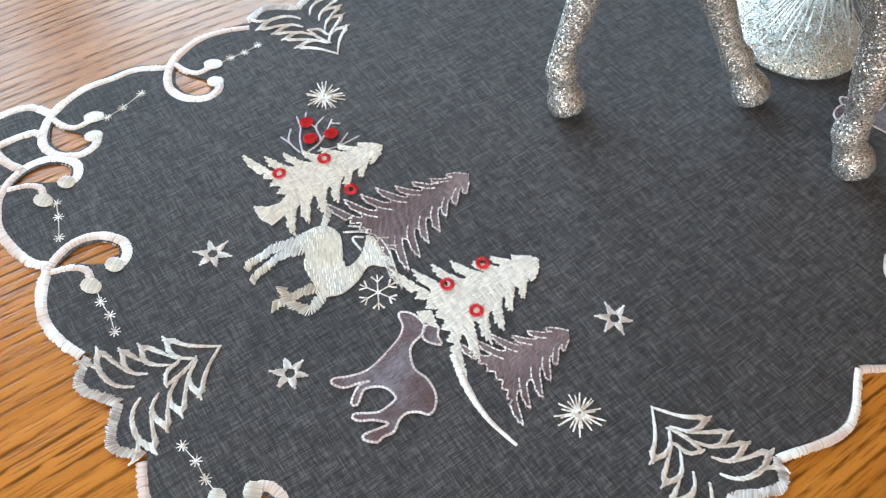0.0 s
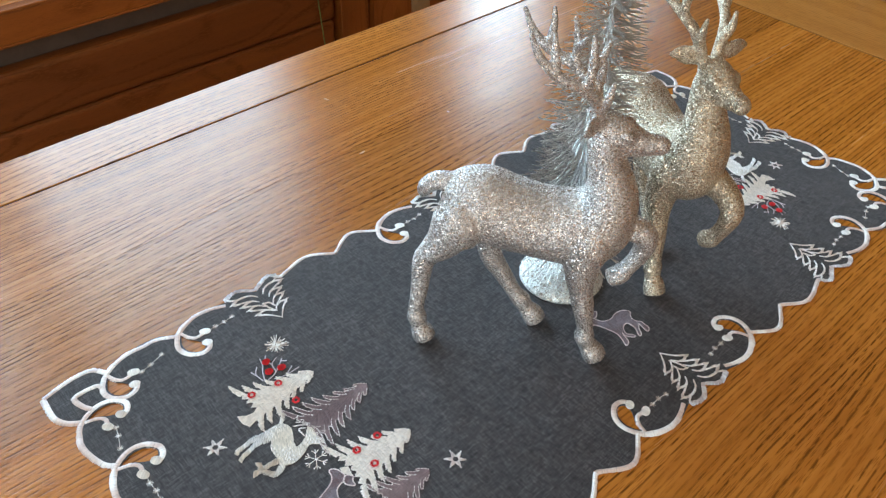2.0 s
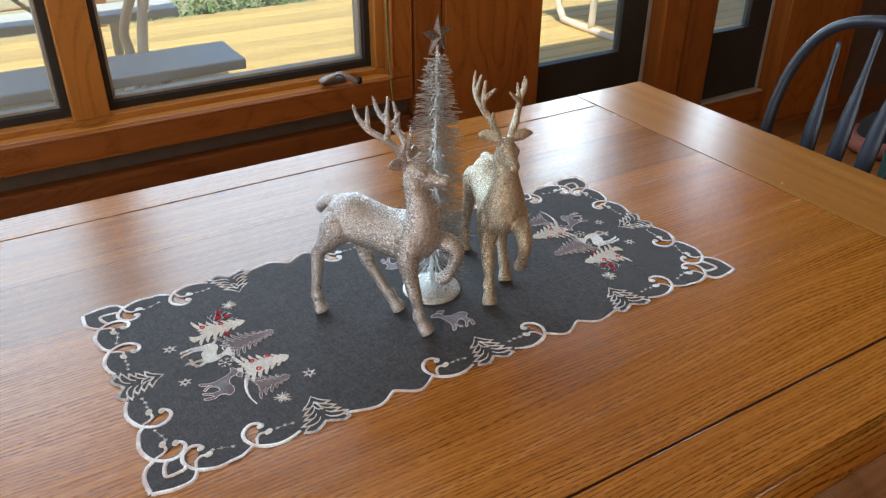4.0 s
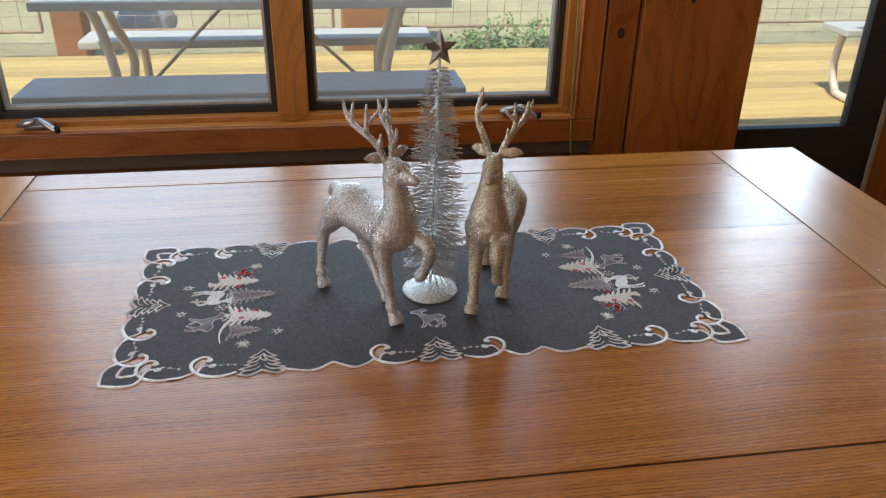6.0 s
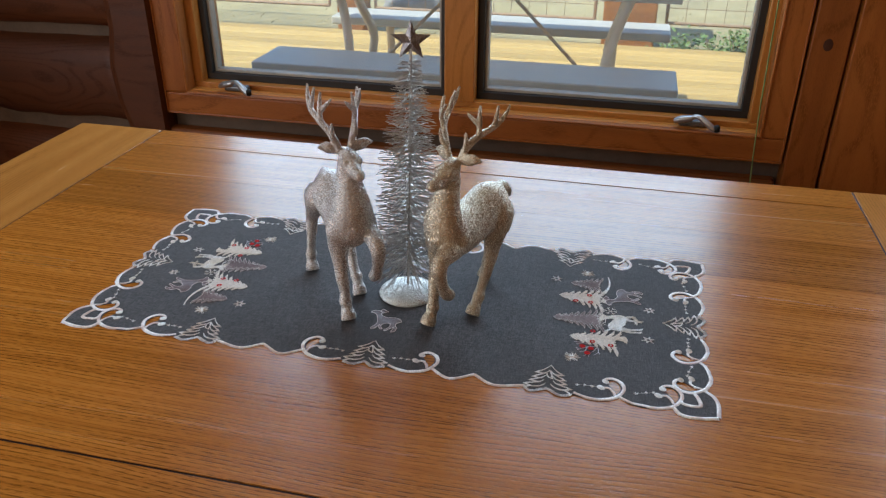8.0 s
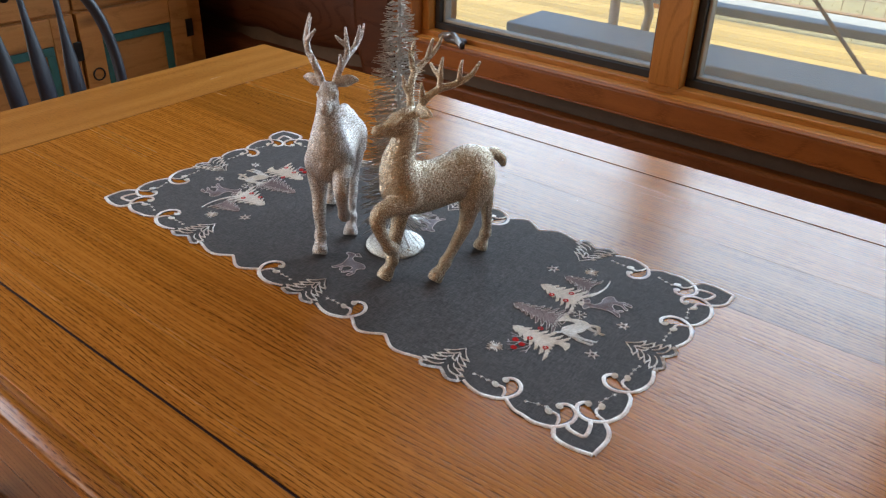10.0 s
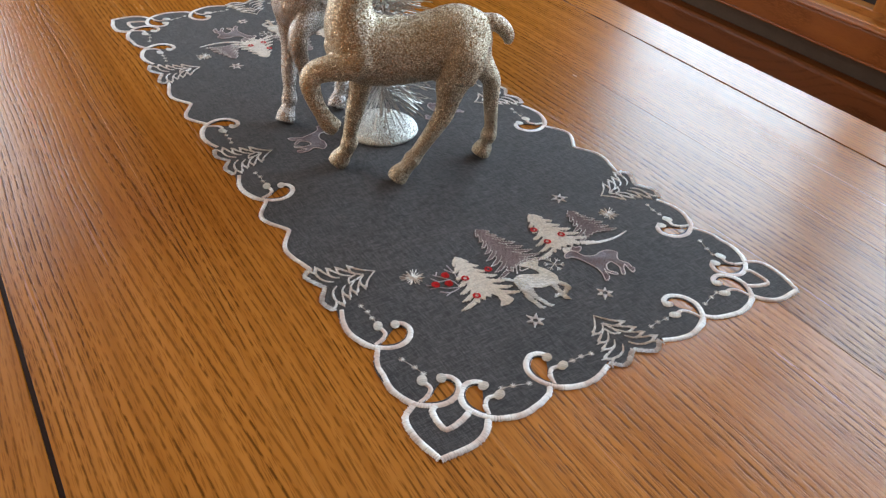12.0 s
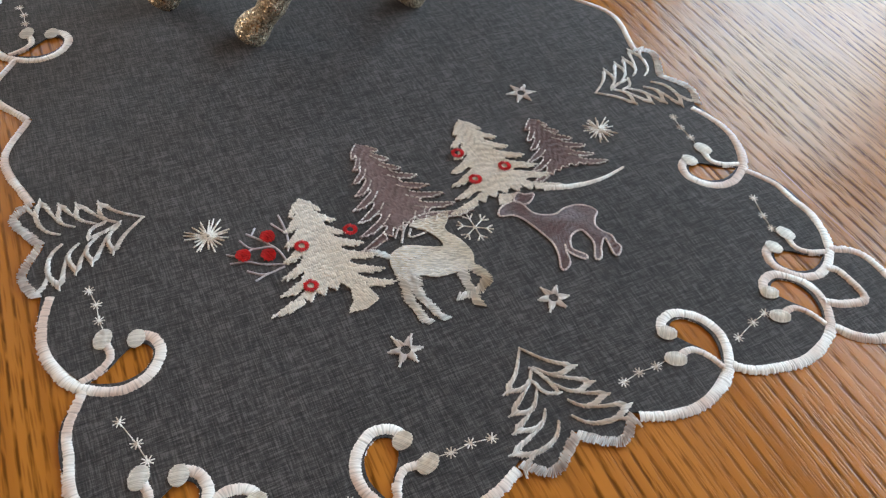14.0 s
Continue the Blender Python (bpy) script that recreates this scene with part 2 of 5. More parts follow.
def glitter(name, dull, bright, grain, rough=0.34, spread_of=0.55, least_metal=0.75):
    """Loose glitter: small flakes that each lean their own way."""
    m, n, l, b = shader(name)
    co = n.new("ShaderNodeTexCoord")
    v = n.new("ShaderNodeTexVoronoi")
    v.inputs["Scale"].default_value = grain
    l.new(co.outputs["Object"], v.inputs["Vector"])
    geo = n.new("ShaderNodeNewGeometry")
    sub = n.new("ShaderNodeVectorMath")
    sub.operation = "SUBTRACT"
    sub.inputs[1].default_value = (0.5, 0.5, 0.5)
    l.new(v.outputs["Color"], sub.inputs[0])
    sc = n.new("ShaderNodeVectorMath")
    sc.operation = "SCALE"
    sc.inputs["Scale"].default_value = spread_of * 2
    l.new(sub.outputs[0], sc.inputs[0])
    add = n.new("ShaderNodeVectorMath")
    add.operation = "ADD"
    l.new(geo.outputs["Normal"], add.inputs[0])
    l.new(sc.outputs[0], add.inputs[1])
    nor = n.new("ShaderNodeVectorMath")
    nor.operation = "NORMALIZE"
    l.new(add.outputs[0], nor.inputs[0])
    l.new(nor.outputs[0], b.inputs["Normal"])
    sep = n.new("ShaderNodeSeparateColor")
    l.new(v.outputs["Color"], sep.inputs[0])
    # some of the flakes' glint is put into the colour, dull to bright
    r = ramp(n, [(0.1, dull), (0.6, tuple(0.35 * p + 0.65 * q for p, q in zip(bright, dull))), (0.9, bright)])
    l.new(sep.outputs[0], r.inputs["Fac"])
    l.new(r.outputs["Color"], b.inputs["Base Color"])
    rr = ramp(n, [(0.2, grey(rough * 0.5)), (0.9, grey(rough * 1.6))])
    l.new(sep.outputs[1], rr.inputs["Fac"])
    l.new(rr.outputs["Color"], b.inputs["Roughness"])
    mt = ramp(n, [(0.2, grey(least_metal)), (0.7, grey(0.95))])
    l.new(sep.outputs[2], mt.inputs["Fac"])
    l.new(mt.outputs["Color"], b.inputs["Metallic"])
    return m


silver_glitter = glitter("silver_glitter", (0.29, 0.255, 0.23), (0.94, 0.88, 0.83), 1500, 0.42, 0.58, 0.72)
# the silver again, with the warm light of the wood put into its colour
warm_lit_glitter = glitter("warm_lit_glitter", (0.30, 0.235, 0.16), (0.93, 0.83, 0.66), 1500, 0.42, 0.58, 0.78)
white_glitter = glitter("white_glitter", (0.52, 0.51, 0.47), (0.92, 0.90, 0.85), 1400, 0.5, 0.5)
tinsel = plain("silver_needles", (0.52, 0.49, 0.45), 0.38, 0.85, 0.5, 400)
star_metal = glitter("star_glitter", (0.16, 0.135, 0.13), (0.42, 0.38, 0.36), 1400, 0.4, 0.25)


def linen():
    m, n, l, b = shader("grey_linen")
    one = noisy(n, l, spread(n, l, (150, 1900, 1), False), 1.0, 2, 0.6)
    two = noisy(n, l, spread(n, l, (1900, 150, 1), False), 1.0, 2, 0.6)
    slub = noisy(n, l, spread(n, l, (60, 800, 1), False), 1.0, 3, 0.6)
    slub2 = noisy(n, l, spread(n, l, (800, 60, 1), False), 1.0, 3, 0.6)
    threads = mix(n, l, one.outputs["Fac"], two.outputs["Fac"], 0.5)
    slubs = mix(n, l, slub.outputs["Fac"], slub2.outputs["Fac"], 0.5)
    both = mix(n, l, threads, slubs, 0.34)
    r = ramp(n, [(0.40, (0.0100, 0.0086, 0.0088)), (0.49, (0.0332, 0.0290, 0.0299)), (0.59, (0.096, 0.086, 0.087))])
    l.new(both, r.inputs["Fac"])
    cloud = noisy(n, l, spread(n, l, (14, 14, 1), False), 1.0, 3)
    cr = ramp(n, [(0.3, grey(0.86)), (0.7, grey(1.1))])
    l.new(cloud.outputs["Fac"], cr.inputs["Fac"])
    l.new(mix(n, l, r.outputs["Color"], cr.outputs["Color"], 1.0, "MULTIPLY"), b.inputs["Base Color"])
    b.inputs["Roughness"].default_value = 0.85
    b.inputs["Sheen Weight"].default_value = 0.12
    b.inputs["Sheen Roughness"].default_value = 0.4
    relief(n, l, b, threads, 0.7, 0.0006)
    return m


def satin(name, tint, pale, pitch=1000, rough=0.42, patch=34.0):
    """Satin stitch: threads across the band, by its UV (metres along, metres across); the dye changes along the thread."""
    m, n, l, b = shader(name)
    uv = n.new("ShaderNodeUVMap")
    mp = n.new("ShaderNodeMapping")
    mp.inputs["Scale"].default_value = (pitch, 60, 1)
    l.new(uv.outputs[0], mp.inputs["Vector"])
    thread = noisy(n, l, mp, 1.0, 2, 0.5)
    cloud = noisy(n, l, spread(n, l, (patch, patch, patch)), 1.0, 2)
    dye = ramp(n, [(0.42, tint), (0.58, pale)])
    l.new(cloud.outputs["Fac"], dye.inputs["Fac"])
    # hollows between the threads are darkened in the colour, as shade
    sh = ramp(n, [(0.34, grey(0.62)), (0.52, grey(1.0))])
    l.new(thread.outputs["Fac"], sh.inputs["Fac"])
    l.new(mix(n, l, dye.outputs["Color"], sh.outputs["Color"], 1.0, "MULTIPLY"), b.inputs["Base Color"])
    b.inputs["Roughness"].default_value = rough
    b.inputs["Sheen Weight"].default_value = 0.3
    relief(n, l, b, thread.outputs["Fac"], 0.7, 0.0006)
    return m


def fill_stitch(name, tint, pale, along=130, across=1500, patch=26.0, turn=0.0, lift=0.7):
    """Filled embroidery: short parallel stitches."""
    m, n, l, b = shader(name)
    mp = spread(n, l, (across, along, 1), False)
    mp.inputs["Rotation"].default_value = (0, 0, radians(turn))
    thread = noisy(n, l, mp, 1.0, 3, 0.6)
    cloud = noisy(n, l, spread(n, l, (patch, patch, patch), False), 1.0, 2)
    dye = ramp(n, [(0.42, tint), (0.58, pale)])
    l.new(cloud.outputs["Fac"], dye.inputs["Fac"])
    # shade between the stitches, put into their colour
    sh = ramp(n, [(0.32, grey(0.5)), (0.56, grey(1.0))])
    l.new(thread.outputs["Fac"], sh.inputs["Fac"])
    l.new(mix(n, l, dye.outputs["Color"], sh.outputs["Color"], 1.0, "MULTIPLY"), b.inputs["Base Color"])
    b.inputs["Roughness"].default_value = 0.4
    b.inputs["Sheen Weight"].default_value = 0.3
    relief(n, l, b, thread.outputs["Fac"], lift, 0.0008)
    return m


def thread(name, tint, pale, patch=26.0, vary=0.3, rough=0.38, sheen=0.3):
    """Single shiny threads, dyed in patches, each a little lighter or darker."""
    m, n, l, b = shader(name)
    cloud = noisy(n, l, spread(n, l, (patch, patch, patch), False), 1.0, 2)
    dye = ramp(n, [(0.42, tint), (0.58, pale)])
    l.new(cloud.outputs["Fac"], dye.inputs["Fac"])
    geo = n.new("ShaderNodeNewGeometry")
    sh = ramp(n, [(0.0, grey(1 - vary)), (1.0, grey(1.0))])
    l.new(geo.outputs["Random Per Island"], sh.inputs["Fac"])
    l.new(mix(n, l, dye.outputs["Color"], sh.outputs["Color"], 1.0, "MULTIPLY"), b.inputs["Base Color"])
    b.inputs["Roughness"].default_value = rough
    b.inputs["Sheen Weight"].default_value = sheen
    return m


grey_linen = linen()
cream_thread = thread("cream_thread", (0.92, 0.86, 0.78), (0.97, 0.95, 0.91), 26, 0.34)
silver_thread = thread("silver_thread", (0.76, 0.66, 0.53), (0.95, 0.95, 0.95), 30, 0.45)
mauve_thread = thread("mauve_thread", (0.18, 0.112, 0.125), (0.30, 0.22, 0.235), 26, 0.5)
doe_thread = thread("doe_thread", (0.13, 0.055, 0.062), (0.27, 0.235, 0.28), 50, 0.6)
pale_thread = thread("pale_outline_thread", (0.66, 0.57, 0.54), (0.93, 0.91, 0.90), 120, 0.4)
rose_thread = thread("rose_outline_thread", (0.66, 0.53, 0.53), (0.88, 0.81, 0.81), 60)
bough_thread = thread("bough_thread", (0.74, 0.64, 0.57), (0.96, 0.95, 0.94), 75, 0.35)
border_thread = satin("border_thread", (0.64, 0.49, 0.42), (0.92, 0.90, 0.88))
twig_thread = satin("twig_thread", (0.40, 0.35, 0.39), (0.56, 0.51, 0.55))
flake_thread = satin("flake_thread", (0.55, 0.45, 0.36), (0.88, 0.86, 0.83), 1500, 0.35, 300)
cream_fill = fill_stitch("cream_stitches", (0.80, 0.72, 0.62), (0.88, 0.82, 0.75), 110, 1300, 26, 25)
mauve_fill = fill_stitch("mauve_stitches", (0.15, 0.10, 0.112), (0.25, 0.18, 0.195), 110, 1300, 26, 60)
doe_fill = fill_stitch("doe_stitches", (0.11, 0.06, 0.065), (0.22, 0.19, 0.23), 90, 1300, 60, 80)
buck_fill = fill_stitch("buck_stitches", (0.60, 0.53, 0.42), (0.90, 0.89, 0.85), 50, 800, 26, 10, 0.8)
red_thread = thread("red_thread", (0.62, 0.005, 0.012), (0.78, 0.010, 0.018), 300, 0.35, 0.7, 0.0)


# ---------------------------------------------------------------- shapes
def part(name, data, material, parent=None, label="", at=None):
    """One mesh object from a bmesh or a mesh."""
    if isinstance(data, bmesh.types.BMesh):
        mesh = bpy.data.meshes.new(name)
        data.to_mesh(mesh)
        data.free()
    else:
        mesh = data
    if material and not mesh.materials:
        mesh.materials.append(material)
    ob = new(name, mesh)
    ob.parent = parent
    if at is not None:
        ob.matrix_local = at
    if label:
        tagged(ob, label)
    return ob


def empty(name, m, label, category, group="", kind=""):
    ob = new(name)
    ob.empty_display_size = 0.05
    ob.matrix_world = m
    return tagged(ob, label, category, group, kind)


def smooth(bm):
    for f in bm.faces:
        f.smooth = True
    return bm


def box(x0, x1, y0, y1, z0, z1, bevel=0.0, segments=2, bm=None):
    bm = bm or bmesh.new()
    made = bmesh.ops.create_cube(bm, size=1.0)["verts"]
    for v in made:
        v.co = Vector(((x0 + x1) / 2 + v.co.x * (x1 - x0), (y0 + y1) / 2 + v.co.y * (y1 - y0), (z0 + z1) / 2 + v.co.z * (z1 - z0)))
    if bevel:
        edges = list({e for v in made for e in v.link_edges})
        bmesh.ops.bevel(bm, geom=edges, offset=bevel, segments=segments, affect="EDGES", profile=0.5)
    return bm


def curve_through(points, steps=8, closed=False):
    """Catmull-Rom points through the given ones (any dimension)."""
    pts = [np.array(p, float) for p in points]
    n = len(pts)
    out = []
    spans = n if closed else n - 1
    for i in range(spans):
        p1, p2 = pts[i], pts[(i + 1) % n]
        p0 = pts[(i - 1) % n] if closed or i > 0 else 2 * p1 - p2
        p3 = pts[(i + 2) % n] if closed or i + 2 < n else 2 * p2 - p1
        for k in range(steps):
            t = k / steps
            out.append(0.5 * (2 * p1 + (p2 - p0) * t + (2 * p0 - 5 * p1 + 4 * p2 - p3) * t * t + (3 * p1 - p0 - 3 * p2 + p3) * t ** 3))
    if not closed:
        out.append(pts[-1])
    return out


def tube(bm, rows, sides=12, steps=6, squash=None):
    """A closed tube through rows of x, y, z, radius; squash: width to height of its section."""
    line = curve_through(rows, steps) if steps > 1 else [np.array(r, float) for r in rows]
    rings = []
    side_ref = None
    for i, p in enumerate(line):
        a, b = line[max(i - 1, 0)][:3], line[min(i + 1, len(line) - 1)][:3]
        d = Vector(b - a).normalized()
        ref = Vector((0, 0, 1)) if abs(d.z) < 0.9 else Vector((0, 1, 0))
        if side_ref is None:
            side = d.cross(ref).normalized()
        else:
            side = (side_ref - d * side_ref.dot(d)).normalized()
        side_ref = side
        up = side.cross(d).normalized()
        r = max(p[3], 1e-5)
        w = r * (squash if squash else 1.0)
        rings.append([bm.verts.new(Vector(p[:3]) + side * (w * math.cos(2 * math.pi * k / sides)) + up * (r * math.sin(2 * math.pi * k / sides))) for k in range(sides)])
    for r0, r1 in zip(rings, rings[1:]):
        for k in range(sides):
            bm.faces.new((r0[k], r0[(k + 1) % sides], r1[(k + 1) % sides], r1[k]))
    bm.faces.new(list(reversed(rings[0])))
    bm.faces.new(rings[-1])
    return bm


def lathe(bm, profile, sides=24, centre=(0, 0, 0)):
    """A body of revolution about z from rows of radius, height."""
    c = Vector(centre)
    rings = [[bm.verts.new(c + Vector((r * math.cos(2 * math.pi * k / sides), r * math.sin(2 * math.pi * k / sides), z))) for k in range(sides)] for r, z in profile]
    for r0, r1 in zip(rings, rings[1:]):
        for k in range(sides):
            bm.faces.new((r0[k], r0[(k + 1) % sides], r1[(k + 1) % sides], r1[k]))
    bm.faces.new(list(reversed(rings[0])))
    bm.faces.new(rings[-1])
    return bm


def prism(loops, z0, z1, resolution=1):
    """A flat plate from closed 2D loops (the first outside, the others holes)."""
    cu = bpy.data.curves.new("plate", "CURVE")
    cu.dimensions, cu.fill_mode = "2D", "BOTH"
    cu.extrude = (z1 - z0) / 2
    for loop in loops:
        s = cu.splines.new("POLY")
        s.points.add(len(loop) - 1)
        for q, p in zip(s.points, loop):
            q.co = (p[0], p[1], 0, 1)
        s.use_cyclic_u = True
    ob = bpy.data.objects.new("plate", cu)
    mesh = bpy.data.meshes.new_from_object(ob)
    bpy.data.objects.remove(ob)
    bpy.data.curves.remove(cu)
    mesh.transform(Matrix.Translation((0, 0, (z0 + z1) / 2)))
    bm = bmesh.new()
    bm.from_mesh(mesh)
    bmesh.ops.remove_doubles(bm, verts=bm.verts, dist=1e-6)
    bm.to_mesh(mesh)
    bm.free()
    mesh.materials.clear()
    return mesh


def ribbon(paths, z0, height, jag=0.2, pitch=0.0005):
    """Raised bands of satin stitch along 2D paths of x, y, width."""
    verts, faces, uvs = [], [], []
    rng = random.Random(5)
    for path in paths:
        path = [np.array(p, float) for p in path]
        dist = np.concatenate([[0], np.cumsum([np.linalg.norm(b[:2] - a[:2]) for a, b in zip(path, path[1:])])])
        if dist[-1] < 1e-6:
            continue
        count = max(4, int(dist[-1] / pitch))
        at = np.linspace(0, dist[-1], count)
        xs, ys, ws = (np.interp(at, dist, [p[k] for p in path]) for k in range(3))
        dx, dy = np.gradient(xs), np.gradient(ys)
        norm = np.hypot(dx, dy) + 1e-12
        nx, ny = -dy / norm, dx / norm
        base = len(verts)
        for i in range(count):
            e0, e1 = 1 + jag * rng.uniform(-1, 1), 1 + jag * rng.uniform(-1, 1)
            lift = height * (0.85 + 0.08 * (i % 2)) * min(1.0, ws[i] / 0.003 + 0.25)
            for f, h in ((-0.5 * e0, 0.0), (-0.3, 0.75), (0.0, 1.0), (0.3, 0.75), (0.5 * e1, 0.0)):
                verts.append((xs[i] + nx[i] * ws[i] * f, ys[i] + ny[i] * ws[i] * f, z0 + lift * h))
                uvs.append((at[i], ws[i] * f))
        for i in range(count - 1):
            for k in range(4):
                a = base + i * 5 + k
                faces.append((a, a + 5, a + 6, a + 1))
    mesh = bpy.data.meshes.new("ribbon")
    mesh.from_pydata(verts, [], faces)
    layer = mesh.uv_layers.new(name="UVMap")
    index = np.zeros(len(mesh.loops), dtype=np.int32)
    mesh.loops.foreach_get("vertex_index", index)
    layer.data.foreach_set("uv", np.array(uvs, dtype=np.float32)[index].ravel())
    mesh.polygons.foreach_set("use_smooth", [True] * len(mesh.polygons))
    mesh.update()
    return mesh


# ---------------------------------------------------------------- the room
TOP = 0.75
WALL = 1.45


def slab(name, x0, x1, y0, y1, z0, z1, material, label, category="wall"):
    return tagged(part(name, box(x0, x1, y0, y1, z0, z1), material), label, category, kind="structure")


floor_base = slab("floor", -2.75, 4.7, -3.4, 1.85, -0.12, -0.004, floor_wood, "warm brown wooden floor boards", "floor")
# unseen ceiling, its boards kept pale to throw light down on the table
slab("ceiling", -2.75, 4.7, -3.4, 1.95, 2.55, 2.67, ceiling_wood, "brown boarded wooden ceiling", "ceiling")
slab("roof", -2.9, 4.9, -4.4, 1.82, 2.68, 2.76, roof_dark, "dark roof overhang outside the log wall", "roof")
slab("wall_west", -2.75, -2.55, -3.2, 1.5, 0, 2.55, log_wood, "dark brown stained log wall")
# unseen closing walls, in browns picked to warm the light they return
slab("wall_east", 4.5, 4.7, -3.2, 1.5, 0, 2.55, honey, "warm honey brown wooden wall")
slab("wall_south", -2.75, 4.7, -3.4, -3.2, 0, 2.55, wall_paint, "tan plastered wall behind the table")

# the north wall: backing with two openings, half-round logs with grey chinking in front
OPEN_L, OPEN_R, OPEN_B, OPEN_T = -1.185, 0.70, 0.515, 2.38
for name, x0, x1, z0, z1 in (("wall_north", -2.75, OPEN_L, 0, 2.55), ("wall_north_below", OPEN_L, OPEN_R, 0, OPEN_B),
                             ("wall_north_above", OPEN_L, OPEN_R, OPEN_T, 2.55), ("wall_north_pier", OPEN_R, 1.31, 0, 2.55),
                             ("wall_north_header", 1.31, 4.7, 2.1, 2.55), ("wall_north_end", 3.2, 4.7, 0, 2.1)):
    slab(name, x0, x1, WALL + 0.03, WALL + 0.22, z0, z1, chink, "log wall with grey brown chinking between the logs")


def log_course(x0, x1, z0, z1, y=WALL + 0.03, proud=0.07, cut=None):
    """A half-round log, slightly uneven, lying along the wall."""
    bm = bmesh.new()
    rng = random.Random(int(z0 * 1000 + x0 * 77))
    n, m = 14, 8
    mid, half = (z0 + z1) / 2, (z1 - z0) / 2
    rows = []
    for i in range(n + 1):
        x = x0 + (x1 - x0) * i / n
        wob, sag = rng.uniform(0.94, 1.04), rng.uniform(-0.006, 0.006)
        rows.append([bm.verts.new((x, y - proud * wob * math.sin(math.pi * k / m) ** 0.6, mid + sag - half * wob * math.cos(math.pi * k / m))) for k in range(m + 1)])
    for a, b in zip(rows, rows[1:]):
        for k in range(m):
            bm.faces.new((a[k], a[k + 1], b[k + 1], b[k]))
    bm.faces.new(rows[0])
    bm.faces.new(list(reversed(rows[-1])))
    bmesh.ops.recalc_face_normals(bm, faces=bm.faces)
    return smooth(bm)


for zc in (0.205, 0.555, 0.89, 1.22, 1.55, 1.88, 2.21):
    z0, z1 = zc - 0.15, zc + 0.15
    runs = [(-2.55, -1.39)]
    if zc < 0.4:
        runs = [(-2.55, -1.39)]
    for x0, x1 in runs:
        tagged(part("wall_log", log_course(x0, x1, z0, z1), log_wood), "dark brown half-round wall log with chinking", "log", "wall logs", "structure")

# the post beside the window, hewn and uneven, and the two boards of the pier
def hewn_post(x0, x1, y0, y1, z0, z1, wander):
    bm = bmesh.new()
    rng = random.Random(8)
    rows = []
    for i in range(21):
        z = z0 + (z1 - z0) * i / 20
        w = rng.uniform(-wander, wander) + wander * 2 * math.sin(i * 0.9)
        rows.append([bm.verts.new(p) for p in ((x0 + w, y1, z), (x0 + w + 0.015, y0 + 0.01, z), (x0 + w + 0.04, y0, z), (x1, y0, z), (x1, y1, z))])
    for a, b in zip(rows, rows[1:]):
        for k in range(4):
            bm.faces.new((a[k], a[k + 1], b[k + 1], b[k]))
    bmesh.ops.recalc_face_normals(bm, faces=bm.faces)
    return bm


upright = Matrix.Rotation(radians(-90), 4, "Y")


def board_up(name, x0, x1, y0, y1, z0, z1, material, label, category="trim", bevel=0.004, parent=None):
    """An upright board whose grain runs up: built lying along local x."""
    w, h = x1 - x0, z1 - z0
    bm = box(0, h, 0, y1 - y0, -w, 0, bevel)
    ob = part(name, bm, material, parent)
    ob.matrix_world = Matrix.Translation((x0, y0, z0)) @ upright
    if not parent:
        tagged(ob, label, category, kind="structure")
    return ob


post = part("post", hewn_post(-1.43, -1.266, WALL - 0.055, WALL + 0.04, 0, 2.5, 0.012), log_wood)
tagged(post, "rough hewn stained wooden post beside the window", "post", kind="structure")
board_up("pier_board", 0.772, 0.872, WALL - 0.035, WALL + 0.04, 0, 2.55, stained, "knotty stained pine board beside the window")
board_up("pier_board", 0.879, 1.276, WALL - 0.05, WALL + 0.04, 0, 2.55, stained, "wide red brown stained board beside the glass door")

# the two timbers under the window, with a narrow gap between them
# their wood is lighter than the logs' to hold the stronger light there
for z0, z1, proud in ((0.0, 0.268, 0.044), (0.274, 0.408, 0.05)):
    timber = part("wall_timber", box(0, 2.15, 0, proud, 0, z1 - z0, 0.012, 3), knotty)
    timber.matrix_world = Matrix.Translation((-1.388, WALL + 0.029 - proud, z0))
    tagged(timber, "red brown stained timber below the window", "timber", "wall timbers", "structure")

# window: casing, frame, two sashes with panes
win = empty("window_1", Matrix.Identity(4), "wide stained wooden casement window with two panes", "window", kind="structure")


def rail(name, x0, x1, y0, y1, z0, z1, material, parent=None, bevel=0.003, label=""):
    ob = part(name, box(0, x1 - x0, 0, y1 - y0, 0, z1 - z0, bevel), material, parent, label)
    ob.matrix_world = Matrix.Translation((x0, y0, z0))
    return ob


Y0 = WALL - 0.022
rail("casing", -1.264, 0.765, Y0, WALL + 0.03, 0.466, 0.54, stained, win, 0.006)
rail("casing", -1.264, 0.765, Y0, WALL + 0.03, OPEN_T, OPEN_T + 0.09, stained, win, 0.006)
board_up("casing", -1.264, -1.172, Y0 - 0.001, WALL + 0.03, 0.5405, OPEN_T, stained, "", bevel=0.006, parent=win)
board_up("casing", 0.688, 0.765, Y0 - 0.001, WALL + 0.03, 0.5405, OPEN_T, stained, "", bevel=0.006, parent=win)
for x0, x1, z0, z1 in ((-1.18, 0.696, 0.5405, 0.548), (-1.1795, -1.172, 0.548, OPEN_T), (0.688, 0.6955, 0.548, OPEN_T)):
    rail("casing_bead", x0, x1, Y0 - 0.009, WALL, z0, z1, stained, win, 0.0035)
for x0, x1, z0, z1 in ((-1.264, 0.765, 0.4655, 0.472), (-1.2642, -1.258, 0.472, OPEN_T), (0.759, 0.7652, 0.472, OPEN_T)):
    rail("casing_edge", x0, x1, Y0 - 0.006, Y0 + 0.004, z0, z1, stained, win, 0.0025)
